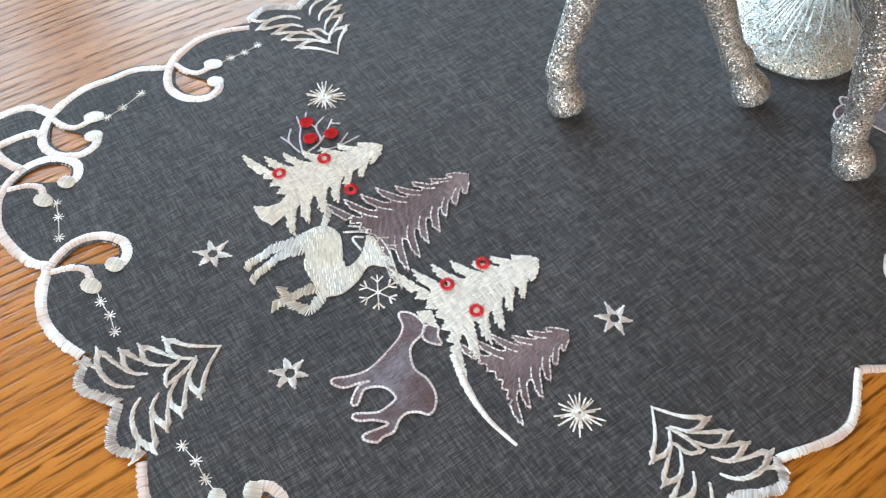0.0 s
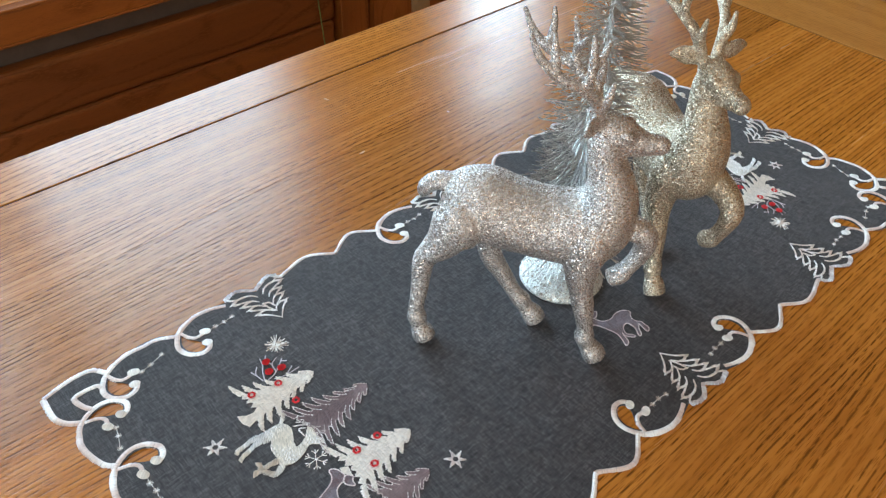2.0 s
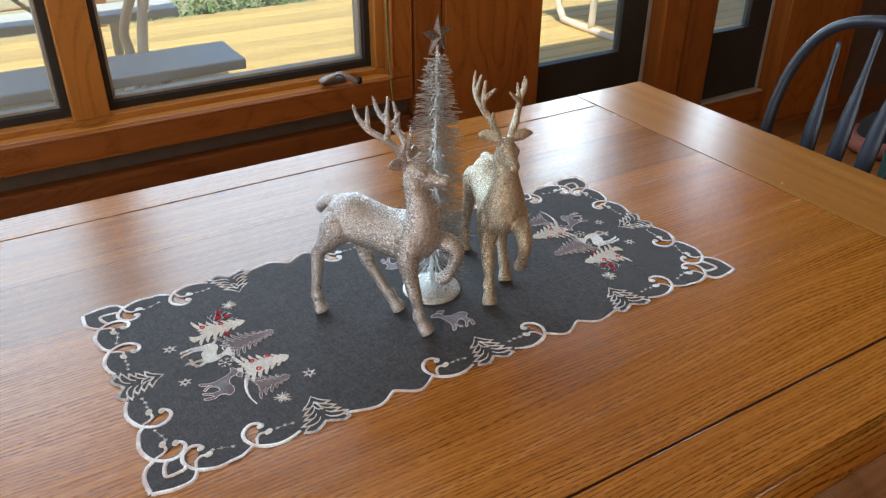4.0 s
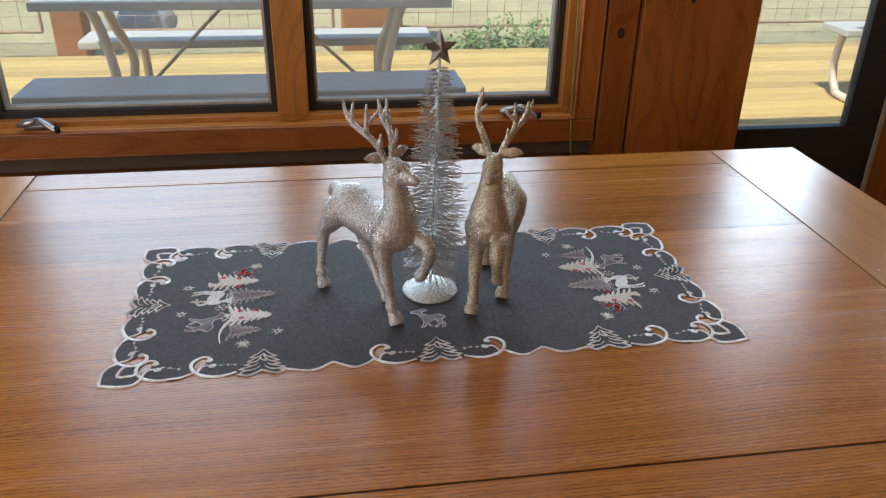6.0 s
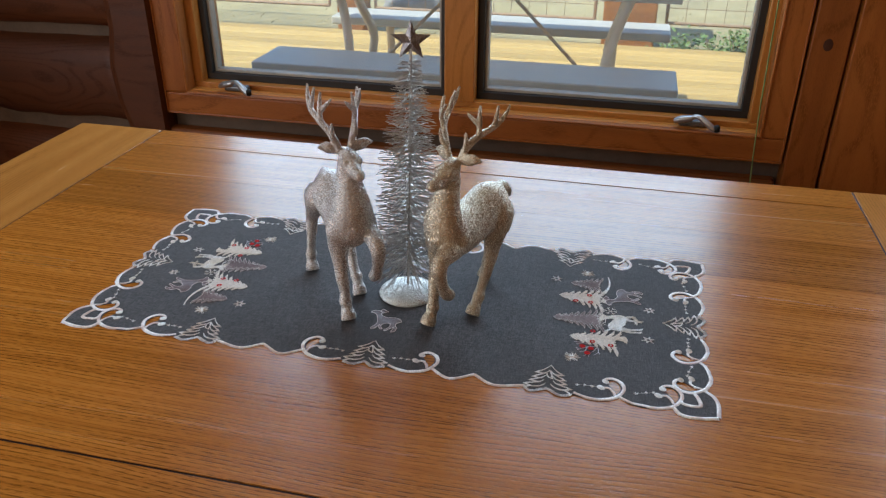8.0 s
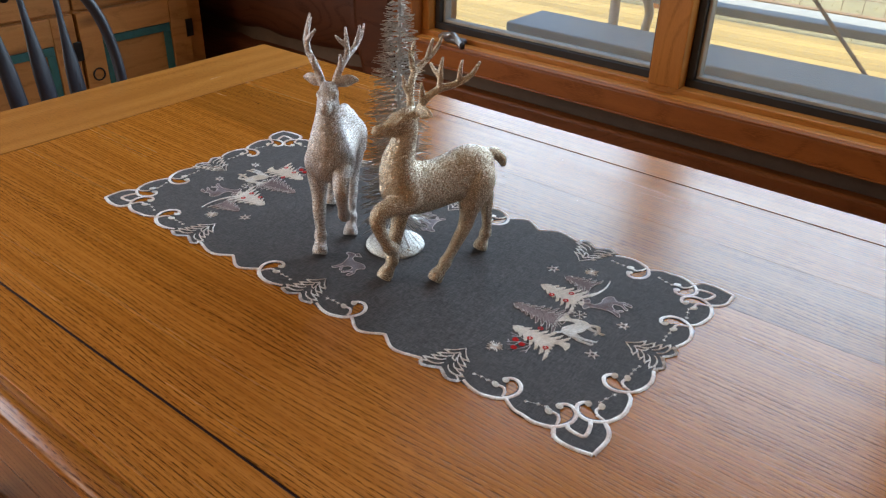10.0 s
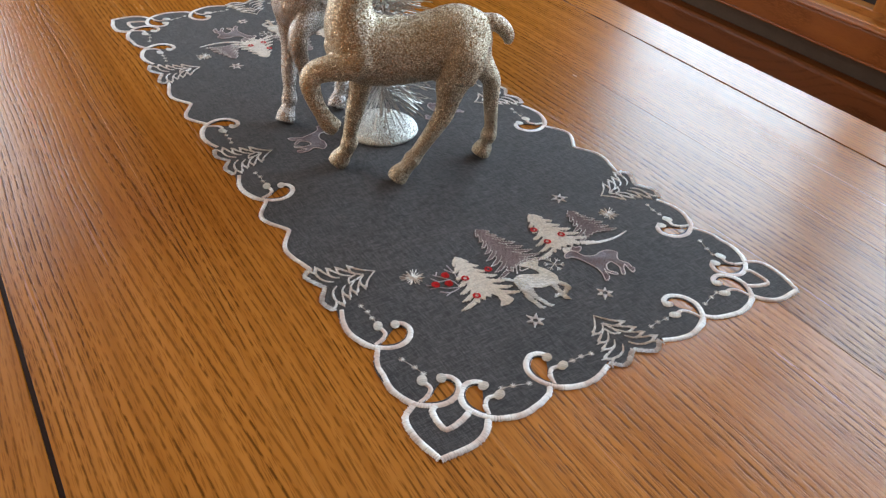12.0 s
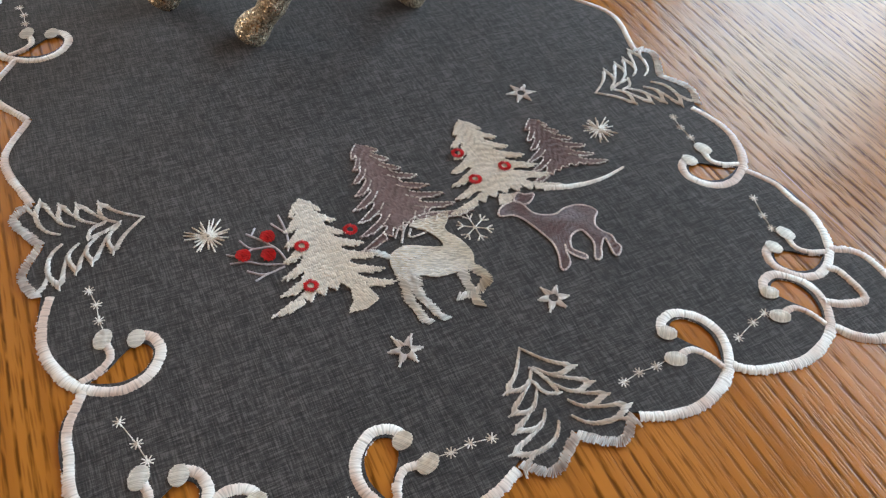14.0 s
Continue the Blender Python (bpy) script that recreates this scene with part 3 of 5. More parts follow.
# lighter wood than the casing, with some of its daylight put into the colour
rail("sill", -1.174, 0.69, WALL - 0.008, WALL + 0.035, 0.534, 0.55, honey, win, 0.004)
rail("window_frame", OPEN_L, OPEN_R, WALL + 0.031, WALL + 0.2, 0.515, 0.568, honey, win)
rail("window_frame", OPEN_L, OPEN_R, WALL + 0.031, WALL + 0.2, OPEN_T - 0.05, OPEN_T, honey, win)
board_up("window_frame", OPEN_L, OPEN_L + 0.04, WALL + 0.031, WALL + 0.2, 0.568, OPEN_T - 0.05, honey, "", parent=win)
board_up("window_frame", OPEN_R - 0.04, OPEN_R, WALL + 0.031, WALL + 0.2, 0.568, OPEN_T - 0.05, honey, "", parent=win)
board_up("mullion", -0.281, -0.184, WALL + 0.02, WALL + 0.2, 0.568, OPEN_T - 0.05, honey, "", parent=win)
for x0, x1 in ((-1.146, -0.281), (-0.184, 0.661)):
    y0, y1 = WALL + 0.07, WALL + 0.13
    z0, z1, w = 0.568, OPEN_T - 0.05, 0.022
    sash = part("sash", box(x0, x1, y0, y1, z0, z0 + w), gasket, win, "dark weathered sash")
    rail("stile", x0, x0 + w, y0, y1, z0 + w, z1 - w, gasket, sash, 0.002)
    rail("stile", x1 - w, x1, y0, y1, z0 + w, z1 - w, gasket, sash, 0.002)
    rail("top_rail", x0, x1, y0, y1, z1 - w, z1, gasket, sash, 0.002)
    s = 0.010
    for a, b, c, d in ((x0 + w, x1 - w, z0 + w, z0 + w + s), (x0 + w, x0 + w + s, z0 + w + s, z1 - w), (x1 - w - s, x1 - w, z0 + w + s, z1 - w)):
        rail("glazing_bead", a, b, y0 + 0.02, y1 - 0.005, c, d, spacer, sash, 0.002, "pale glazing bead")
    pane = part("pane", box(x0 + w, x1 - w, y0 + 0.04, y0 + 0.044, z0 + w, z1 - w), glass, win, "clear glass pane")
    pane.visible_shadow = False


def crank(x, flip, label):
    """A window crank: a folded handle on a cover plate."""
    thing = empty("window_crank", Matrix.Translation((x, WALL + 0.002, 0.551)) @ Matrix.Diagonal((flip, 1, 1, 1)), label, "window crank", "window cranks")
    part("cover", smooth(box(-0.05, 0.035, -0.004, 0.028, 0, 0.02, 0.008, 3)), crank_metal, thing)
    cap = bmesh.new()
    tube(cap, [(-0.062, -0.004, 0.016, 0.008), (-0.045, -0.008, 0.024, 0.011), (-0.02, -0.012, 0.030, 0.010), (-0.006, -0.014, 0.036, 0.006)], 8, 4, 1.3)
    part("cap", smooth(cap), lever_metal, thing, "pale worn metal cap")
    arm = bmesh.new()
    tube(arm, [(-0.008, -0.012, 0.038, 0.006), (0.01, -0.018, 0.036, 0.008), (0.035, -0.028, 0.020, 0.0095), (0.056, -0.036, 0.006, 0.008)], 8, 4, 1.2)
    part("lever", smooth(arm), lever_metal, thing, "pale worn metal lever")
    knob = bmesh.new()
    lathe(knob, [(0.002, -0.012), (0.009, -0.008), (0.009, 0.008), (0.002, 0.012)], 12, (0.06, -0.038, 0.012))
    part("knob", smooth(knob), iron, thing)


crank(-1.0, 1, "dark metal window crank with folded lever on the sill")
crank(0.505, 1, "dark metal window crank with folded lever on the sill")

# casings round the west lamp and the added south fill; neither wall is open
def plain_window(name, m, w, h, label):
    """A window seen from the room: local x along the wall, y into the wall, z up from its middle."""
    thing = empty(name, m, label, "window", kind="structure")
    for x0, x1, z0, z1 in ((-w / 2 - 0.09, w / 2 + 0.09, -h / 2 - 0.09, -h / 2), (-w / 2 - 0.09, w / 2 + 0.09, h / 2, h / 2 + 0.09), (-w / 2 - 0.09, -w / 2, -h / 2, h / 2), (w / 2, w / 2 + 0.09, -h / 2, h / 2)):
        part("casing", box(x0, x1, -0.1, 0.0, z0, z1, 0.004), stained, thing)
    part("pane", box(-w / 2, w / 2, -0.02, -0.014, -h / 2, h / 2), glass, thing, "clear glass pane")


plain_window("window_2", Matrix.Translation((-1.5, -3.2, 1.55)) @ Matrix.Rotation(radians(180), 4, "Z"), 2.1, 1.3, "unseen stained wooden window added round the fill lamp")
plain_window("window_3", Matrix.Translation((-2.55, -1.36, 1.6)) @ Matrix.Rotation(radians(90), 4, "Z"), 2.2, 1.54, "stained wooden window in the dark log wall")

# cord that hangs from the window
cord = bmesh.new()
tube(cord, [(0.66, WALL - 0.03, 1.4, 0.002), (0.672, WALL - 0.034, 0.7, 0.002), (0.685, WALL - 0.046, 0.40, 0.002), (0.70, WALL - 0.06, 0.12, 0.002)], 6, 6)
tagged(part("blind_cord", smooth(cord), leaf_green), "thin dark green cord hanging beside the window", "cord")

plate = empty("power_outlet", Matrix.Translation((1.058, WALL - 0.05, 0.286)), "tan double power outlet on the wooden pier", "outlet")
part("plate", box(-0.036, 0.036, -0.006, 0.001, -0.058, 0.058, 0.003), plate_paint, plate)
for dz in (-0.02, 0.02):
    part("socket", box(-0.015, 0.015, -0.008, -0.005, dz - 0.013, dz + 0.013, 0.001), plate_paint, plate)

# glass doors with black frames beyond the pier
def glass_door(name, x0, x1, label):
    door = empty(name, Matrix.Identity(4), label, "glass door", kind="structure")
    y0, y1 = WALL + 0.06, WALL + 0.1
    rail("bottom_rail", x0, x1, y0, y1, 0.15, 0.455, black_paint, door)
    rail("top_rail", x0, x1, y0, y1, 1.98, 2.1, black_paint, door)
    rail("stile", x0, x0 + 0.02, y0, y1, 0.455, 1.98, black_paint, door)
    rail("stile", x1 - 0.135, x1, y0, y1, 0.455, 1.98, black_paint, door)
    p = part("pane", box(x0 + 0.02, x1 - 0.135, y0 + 0.018, y0 + 0.022, 0.455, 1.98), glass, door, "clear glass pane")
    p.visible_shadow = False
    rail("weather_strip", x1 - 0.004, x1 + 0.016, y0 - 0.004, y1, 0.15, 2.1, spacer, door, label="pale weather strip")
    rail("threshold", x0, x1, WALL + 0.02, WALL + 0.2, 0.0, 0.148, stained, door)
    rail("threshold_strip", x0, x1, WALL + 0.012, WALL + 0.06, 0.148, 0.156, spacer, door)


glass_door("door_1", 1.312, 1.898, "narrow glass door with black frame")
glass_door("door_2", 2.196, 2.66, "narrow glass door with black frame")
board_up("door_post", 1.916, 2.045, WALL - 0.02, WALL + 0.16, 0, 2.1, stained, "stained wooden post between the glass doors")
board_up("door_post", 2.051, 2.194, WALL - 0.035, WALL + 0.16, 0, 2.1, stained, "stained wooden post between the glass doors")
board_up("door_post", 2.678, 3.2, WALL - 0.03, WALL + 0.2, 0, 2.1, stained, "stained wooden post beyond the glass doors")

# ---------------------------------------------------------------- outdoors
GROUND, DECK = -0.27, -0.07
ground = part("ground", box(-400, 400, -300, 700, GROUND - 0.5, GROUND), dry_grass)
tagged(ground, "dry tan and green grass ground beyond the deck", "ground", kind="structure")
deck = part("deck", box(-7, 9, 1.68, 5.1, GROUND, DECK - 0.034), deck_shade)
tagged(deck, "sunlit yellow wooden deck", "deck", kind="structure")
board_mesh = None
y = 1.685
rng = random.Random(3)
while y < 5.0:
    if board_mesh is None:
        bm = box(-8, 8, 0, 0.132, -0.03, 0, 0.005, 1)
        ob = part("deck_board", bm, deck_wood, deck)
        board_mesh = ob.data
    else:
        ob = part("deck_board", board_mesh, None, deck)
    ob.matrix_world = Matrix.Translation((1 + rng.uniform(-0.3, 0.3), y, DECK + rng.uniform(-0.001, 0.001)))
    y += 0.142


def picnic_table(x0, x1, label, inset=0.3):
    """Picnic table: plank top and two plank seats on bent pipe frames."""
    yc = 3.065
    thing = empty("picnic_table", Matrix.Translation(((x0 + x1) / 2, yc, DECK)), label, "picnic table", "picnic tables")
    h = (x1 - x0) / 2
    part("tabletop", box(-h, h, -0.27, 0.03, 0.73, 0.77, 0.006), bench_metal, thing, "pale grey metal plank top")
    part("tabletop", box(-h, h, 0.04, 0.34, 0.73, 0.77, 0.006), bench_metal, thing, "pale grey metal plank top")
    part("seat", box(-h - 0.01, h + 0.01, -0.66, -0.345, 0.41, 0.455, 0.008), bench_metal, thing, "pale grey metal plank seat")
    part("seat", box(-h, h, 0.38, 0.65, 0.41, 0.455, 0.008), bench_metal, thing, "pale grey metal plank seat")
    for sx in (-1, 1):
        x = sx * (h - inset)
        legs = bmesh.new()
        tube(legs, [(x, -0.5, 0.40, 0.024), (x, -0.53, 0.2, 0.024), (x, -0.48, 0.06, 0.024), (x, -0.36, 0.025, 0.024), (x, 0.4, 0.025, 0.024), (x, 0.52, 0.06, 0.024), (x, 0.58, 0.2, 0.024), (x, 0.56, 0.40, 0.024)], 12, 6)
        part("bench_frame", smooth(legs), pipe_metal, thing, "bent pale pipe")
        for yy, top in ((-0.2, -0.12), (0.2, 0.12)):
            up = bmesh.new()
            lean = 0.14 * sx
            tube(up, [(x, yy, 0.03, 0.024), (x - lean * 0.05, yy, 0.3, 0.024), (x - lean * 0.1, yy, 0.42, 0.024), (x - lean * 0.1 + sx * 0.05, top, 0.6, 0.024), (x + sx * 0.08, top, 0.73, 0.024)], 12, 6)
            part("leg", smooth(up), pipe_metal, thing)
        rod = bmesh.new()
        tube(rod, [(x - sx * 0.02, 0.0, 0.22, 0.009), (sx * 0.12, 0.0, 0.72, 0.009)], 8, 1)
        part("brace", rod, pale_rod, thing, "pale rusty diagonal rod")
    return thing


picnic_table(-1.415, 0.495, "pale grey picnic table with benches on the deck")
picnic_table(3.06, 4.98, "pale grey picnic table near the glass door", 0.1)

# fence of wire panels on orange posts, beyond the deck
def fence_post(x, y, w, h):
    ob = part("fence_post", box(-w / 2, w / 2, -w / 2, w / 2, 0, h, 0.02, 3), post_wood)
    ob.matrix_world = Matrix.Translation((x, y, GROUND))
    return tagged(ob, "thick orange brown wooden fence post", "fence post", "fence posts")


for x, w in ((-2.12, 0.24), (0.265, 0.42), (5.2, 0.3), (-5.4, 0.3)):
    fence_post(x, 5.85, w, 1.5)


def wire_panel(x0, x1, y, z0, z1):
    thing = empty("wire_fence_panel", Matrix.Translation((x0, y, z0)), "rusty welded wire panel between the fence posts", "wire fence", "wire panels")
    w, h = x1 - x0, z1 - z0
    edge = bmesh.new()
    for a, b in (((0, 0, 0), (w, 0, 0)), ((0, 0, h), (w, 0, h)), ((0, 0, 0), (0, 0, h)), ((w, 0, 0), (w, 0, h))):
        tube(edge, [(*a, 0.014), (*b, 0.014)], 8, 1)
    part("panel_frame", edge, rust, thing)
    wires = bmesh.new()
    for i in range(1, int(w / 0.15)):
        tube(wires, [(i * 0.15, 0, 0, 0.003), (i * 0.15, 0, h, 0.003)], 5, 1)
    for i in range(1, int(h / 0.12)):
        tube(wires, [(0, 0, i * 0.12, 0.003), (w, 0, i * 0.12, 0.003)], 5, 1)
    tagged(part("wire_mesh", wires, rust, thing), kind="stuff")
    for x in (0, w):
        ring = bmesh.new()
        rows = [(x + (0.09 if x else -0.09) * 0.3 + 0.1 * math.cos(a), 0, h * 0.35 + 0.1 * math.sin(a), 0.01) for a in np.linspace(0, 2 * math.pi, 17)]
        tube(ring, rows, 6, 1)
        part("wheel_latch", ring, iron, thing)
    return thing


for x0, x1 in ((-5.2, -2.35), (-1.92, -0.02), (0.56, 4.95)):
    wire_panel(x0, x1, 5.85, GROUND + 0.22, GROUND + 1.3)


def boulder(x, y, r):
    bm = bmesh.new()
    bmesh.ops.create_icosphere(bm, subdivisions=3, radius=r)
    for v in bm.verts:
        v.co *= 1 + 0.3 * noise.noise(v.co * (2.2 / r) + Vector((x, y, 0)))
        v.co.z *= 0.8
    ob = part("boulder", smooth(bm), stone_grey)
    ob.matrix_world = Matrix.Translation((x, y, GROUND + r * 0.35))
    return tagged(ob, "pale grey boulder beside the fence", "boulder", "boulders")


boulder(-1.75, 6.6, 0.3)
boulder(-3.9, 7.2, 0.22)


def bush(x, y, spread_x, height, count, seed):
    """Low bushes: stems with many small leaves."""
    rng = random.Random(seed)
    thing = empty("low_bush", Matrix.Translation((x, y, GROUND)), "low green leafy bush at the deck's edge", "bush", "bushes")
    stems, leaves = bmesh.new(), bmesh.new()
    for i in range(26):
        bx, by = rng.uniform(-spread_x, spread_x), rng.uniform(-0.12, 0.12)
        tipx, tipy, tz = bx + rng.uniform(-0.15, 0.15), by + rng.uniform(-0.12, 0.12), height * rng.uniform(0.55, 1.1)
        tube(stems, [(bx, by, 0, 0.006), ((bx + tipx) / 2, (by + tipy) / 2, tz * 0.55, 0.004), (tipx, tipy, tz, 0.002)], 5, 2)
        for k in range(count):
            f = rng.uniform(0.3, 1.05)
            c = Vector((bx + (tipx - bx) * f + rng.gauss(0, 0.05), by + (tipy - by) * f + rng.gauss(0, 0.05), tz * f + rng.gauss(0, 0.03)))
            d = Vector((rng.uniform(-1, 1), rng.uniform(-1, 1), rng.uniform(-0.3, 0.8))).normalized()
            s = d.cross(Vector((rng.uniform(-1, 1), rng.uniform(-1, 1), 1))).normalized()
            ln, wd = rng.uniform(0.025, 0.05), rng.uniform(0.008, 0.015)
            leaves.faces.new([leaves.verts.new(p) for p in (c, c + d * ln * 0.5 + s * wd, c + d * ln, c + d * ln * 0.5 - s * wd)])
    part("stems", stems, rust, thing)
    tagged(part("foliage", leaves, leaf_green, thing), kind="stuff")


for i, (bx, sp, ht) in enumerate(((0.85, 0.34, 0.26), (1.3, 0.38, 0.33), (1.75, 0.3, 0.3), (2.2, 0.25, 0.22))):
    bush(bx, 5.25, sp, ht, 42, 20 + i)

blades = bmesh.new()
rng = random.Random(11)
for i in range(9000):
    x, y = rng.uniform(-7, 8), 5.15 + rng.random() ** 1.6 * 7
    a, hh = rng.uniform(0, 6.28), rng.uniform(0.006, 0.022)
    dx, dy = 0.012 * math.cos(a), 0.012 * math.sin(a)
    blades.faces.new([blades.verts.new(p) for p in ((x - dx, y - dy, GROUND - 0.01), (x + dx, y + dy, GROUND - 0.01), (x + rng.uniform(-0.05, 0.05), y + rng.uniform(-0.05, 0.05), GROUND + hh))])
tagged(part("grass", blades, straw), "dry yellow green grass tufts", "grass", kind="stuff")

# ---------------------------------------------------------------- dining table
table = empty("dining_table", Matrix.Translation((0.004, 0.024, 0)), "varnished oak dining table with breadboard ends", "table")
TX, TY0, TY1, SEAM_X, SEAM_F, SEAM_B = 0.92, -0.520, 0.522, 0.717, -0.432, 0.442
THICK = 0.032


def plank(x0, x1, y0, y1, material, name="plank", bevel=0.0012, turned=False):
    cx, cy = (x0 + x1) / 2, (y0 + y1) / 2
    lx, ly = (x1 - x0) / 2, (y1 - y0) / 2
    if turned:
        lx, ly = ly, lx
    ob = part(name, box(-lx, lx, -ly, ly, -THICK, 0, bevel, 2), material, table)
    ob.matrix_local = Matrix.Translation((cx, cy, TOP)) @ (Matrix.Rotation(radians(90), 4, "Z") if turned else Matrix.Identity(4))
    return ob


GAP = 0.0018
edges = [SEAM_F + GAP, -0.292, -0.151, -0.012, 0.133, 0.287, SEAM_B - GAP]
for a, b in zip(edges, edges[1:]):
    plank(-SEAM_X + GAP, SEAM_X - GAP, a, b, oak, bevel=0.0002)
plank(-SEAM_X + GAP, SEAM_X - GAP, TY0, SEAM_F - GAP, oak, "edge_plank", 0.0008)
plank(-SEAM_X + GAP, SEAM_X - GAP, SEAM_B + GAP, TY1, oak, "edge_plank", 0.0008)
plank(SEAM_X + GAP, TX, TY0, TY1, oak_end, "breadboard_end", 0.0004, True)
plank(-TX, -SEAM_X - GAP, TY0, TY1, oak_end, "breadboard_end", 0.0004, True)
for x0, x1, y0, y1 in ((-SEAM_X - GAP, -SEAM_X + GAP, TY0, TY1), (SEAM_X - GAP, SEAM_X + GAP, TY0, TY1), (-SEAM_X + GAP, SEAM_X - GAP, SEAM_F - GAP, SEAM_F + GAP), (-SEAM_X + GAP, SEAM_X - GAP, SEAM_B - GAP, SEAM_B + GAP)):
    part("joint", box(x0 + 0.0003, x1 - 0.0003, y0 + 0.0003, y1 - 0.0003, TOP - THICK + 0.007, TOP - 0.0012), joint_dark, table, "dark joint between the planks")
under = part("underframe", box(-TX + 0.02, TX - 0.02, TY0 + 0.02, TY1 - 0.02, TOP - THICK - 0.012, TOP - THICK + 0.006), gasket, table, "dark joint below the planks")


def moulding(length, name, lip=False):
    """The rounded lip under the table's edge, along local x."""
    bm = bmesh.new()
    prof = [(0.0, -0.006), (-0.008, -0.008), (-0.014, -0.016), (-0.0145, -0.024), (-0.010, -0.032), (-0.002, -0.037), (-0.001, -0.05), (0.02, -0.05), (0.02, -0.006)]
    if lip:
        prof = [(-0.0004, -0.004), (-0.004, -0.0065), (-0.007, -0.0035), (-0.013, -0.002), (-0.021, -0.0032), (-0.028, -0.008), (-0.031, -0.016), (-0.0295, -0.025), (-0.022, -0.033), (-0.012, -0.037),
                (-0.004, -0.05), (0.02, -0.05), (0.02, -0.033), (-0.0004, -0.033)]
    ends = [[bm.verts.new((x, p, q)) for p, q in prof] for x in (-length / 2, length / 2)]
    for k in range(len(prof)):
        bm.faces.new((ends[0][k], ends[0][(k + 1) % len(prof)], ends[1][(k + 1) % len(prof)], ends[1][k]))
    bm.faces.new(ends[0])
    bm.faces.new(list(reversed(ends[1])))
    bmesh.ops.recalc_face_normals(bm, faces=bm.faces)
    return part(name, smooth(bm) if lip else bm, oak, table)


moulding(2 * TX + 0.02, "edge_moulding", True).matrix_local = Matrix.Translation((0, TY0, TOP))
moulding(2 * TX + 0.02, "edge_moulding").matrix_local = Matrix.Translation((0, TY1, TOP)) @ Matrix.Rotation(radians(180), 4, "Z")
moulding(TY1 - TY0, "edge_moulding").matrix_local = Matrix.Translation((TX, 0, TOP)) @ Matrix.Rotation(radians(90), 4, "Z")
moulding(TY1 - TY0, "edge_moulding").matrix_local = Matrix.Translation((-TX, 0, TOP)) @ Matrix.Rotation(radians(-90), 4, "Z")
for sy in (-1, 1):
    part("apron", box(-0.8, 0.8, -0.0125, 0.0125, 0.60, 0.712, 0.003), oak, table).matrix_local = Matrix.Translation((0, sy * 0.44, 0))
for sx in (-1, 1):
    part("apron", box(-0.4, 0.4, -0.0125, 0.0125, 0.60, 0.712, 0.003), oak, table).matrix_local = Matrix.Translation((sx * 0.83, 0, 0)) @ Matrix.Rotation(radians(90), 4, "Z")
for sx in (-1, 1):
    for sy in (-1, 1):
        leg = bmesh.new()
        lathe(leg, [(0.028, 0.0), (0.034, 0.03), (0.026, 0.08), (0.038, 0.2), (0.044, 0.33), (0.03, 0.44), (0.042, 0.47), (0.046, 0.5), (0.046, 0.712)], 20)
        part("leg", smooth(leg), oak, table).matrix_local = Matrix.Translation((sx * 0.81, sy * 0.42, 0))

# ---------------------------------------------------------------- table runner
CLOTH = TOP + 0.0011
runner = empty("table_runner", Matrix.Translation((0, 0, 0)), "dark grey linen table runner with white embroidered scrolls", "table runner")


def mm(points):
    return [tuple(v / 1000 for v in p) for p in points]


def mirrored(points, sx, sy):
    return [(p[0] * sx, -p[1] * sy, *p[2:]) for p in points]


# a quarter of the outline, in mm: x along the front edge from the middle, then y along the end; runs between cusps
RUNS = [[(0, 177), (13, 186), (27, 183)], [(27, 183), (47, 187.5), (69, 182), (86, 171)], [(86, 171), (112, 186), (141, 171)],
        [(141, 171), (168, 186), (204, 178)], [(204, 178), (212, 187), (232, 178)], [(232, 178), (248, 188), (262, 184)],
        [(262, 184), (283, 188), (304, 181), (317, 173)], [(317, 173), (327, 185), (345, 189), (364, 186), (380, 177)],
        [(380, 177), (389, 190), (408, 192), (431, 187)], [(431, 187), (432, 163), (427, 150), (418, 142)],
        [(418, 142), (426, 126), (429, 109), (425, 92), (414, 83)], [(414, 83), (423, 67), (428, 48), (424, 34), (418, 27)],
        [(418, 27), (426, 16), (416, 0)]]
quarter = []
for run in RUNS:
    quarter += curve_through(run, 7)[:-1]
quarter.append(np.array((416.0, 0.0)))
quarter = mm(quarter)
outline = mirrored(quarter[:-1], 1, 1) + mirrored(quarter[::-1][:-1], 1, -1) + mirrored(quarter[:-1], -1, -1) + mirrored(quarter[::-1][:-1], -1, 1)

# the scroll that repeats round the edge: along the edge from its furthest point, depth from the edge
SCROLL = [(-59, 6), (-46, 1), (-31, -0.5), (-14, 5), (-4.5, 14), (0, 25.5), (-3, 36.5), (-12, 43.5), (-20, 42.5), (-24, 38)]
TAIL = [(-10, 10.5), (-13, 19), (-18, 24), (-25, 23.5)]
HOLE = [(-8, 14.5), (-4, 25), (-6, 35), (-12.5, 40.5), (-18.5, 39), (-20, 34), (-17, 28), (-12.5, 22), (-10, 16)]
PLACES = [("f", 90.5, 184, None), ("f", 323, 184.3, None), ("f", 391, 184.5, (317, 173)), ("e", 88.5, 425.2, None), ("e", 149, 425.8, (83, 415))]


def placed(points, side, along, edge):
    if side == "f":
        return [(along + p[0], edge - p[1], *p[2:]) for p in points]
    return [(edge - p[1], along + p[0], *p[2:]) for p in points]


def widths(points, w0, w1, bulge=0.0):
    n = len(points) - 1
    return [(p[0], p[1], w0 + (w1 - w0) * i / n + bulge * math.sin(math.pi * i / n)) for i, p in enumerate(points)]


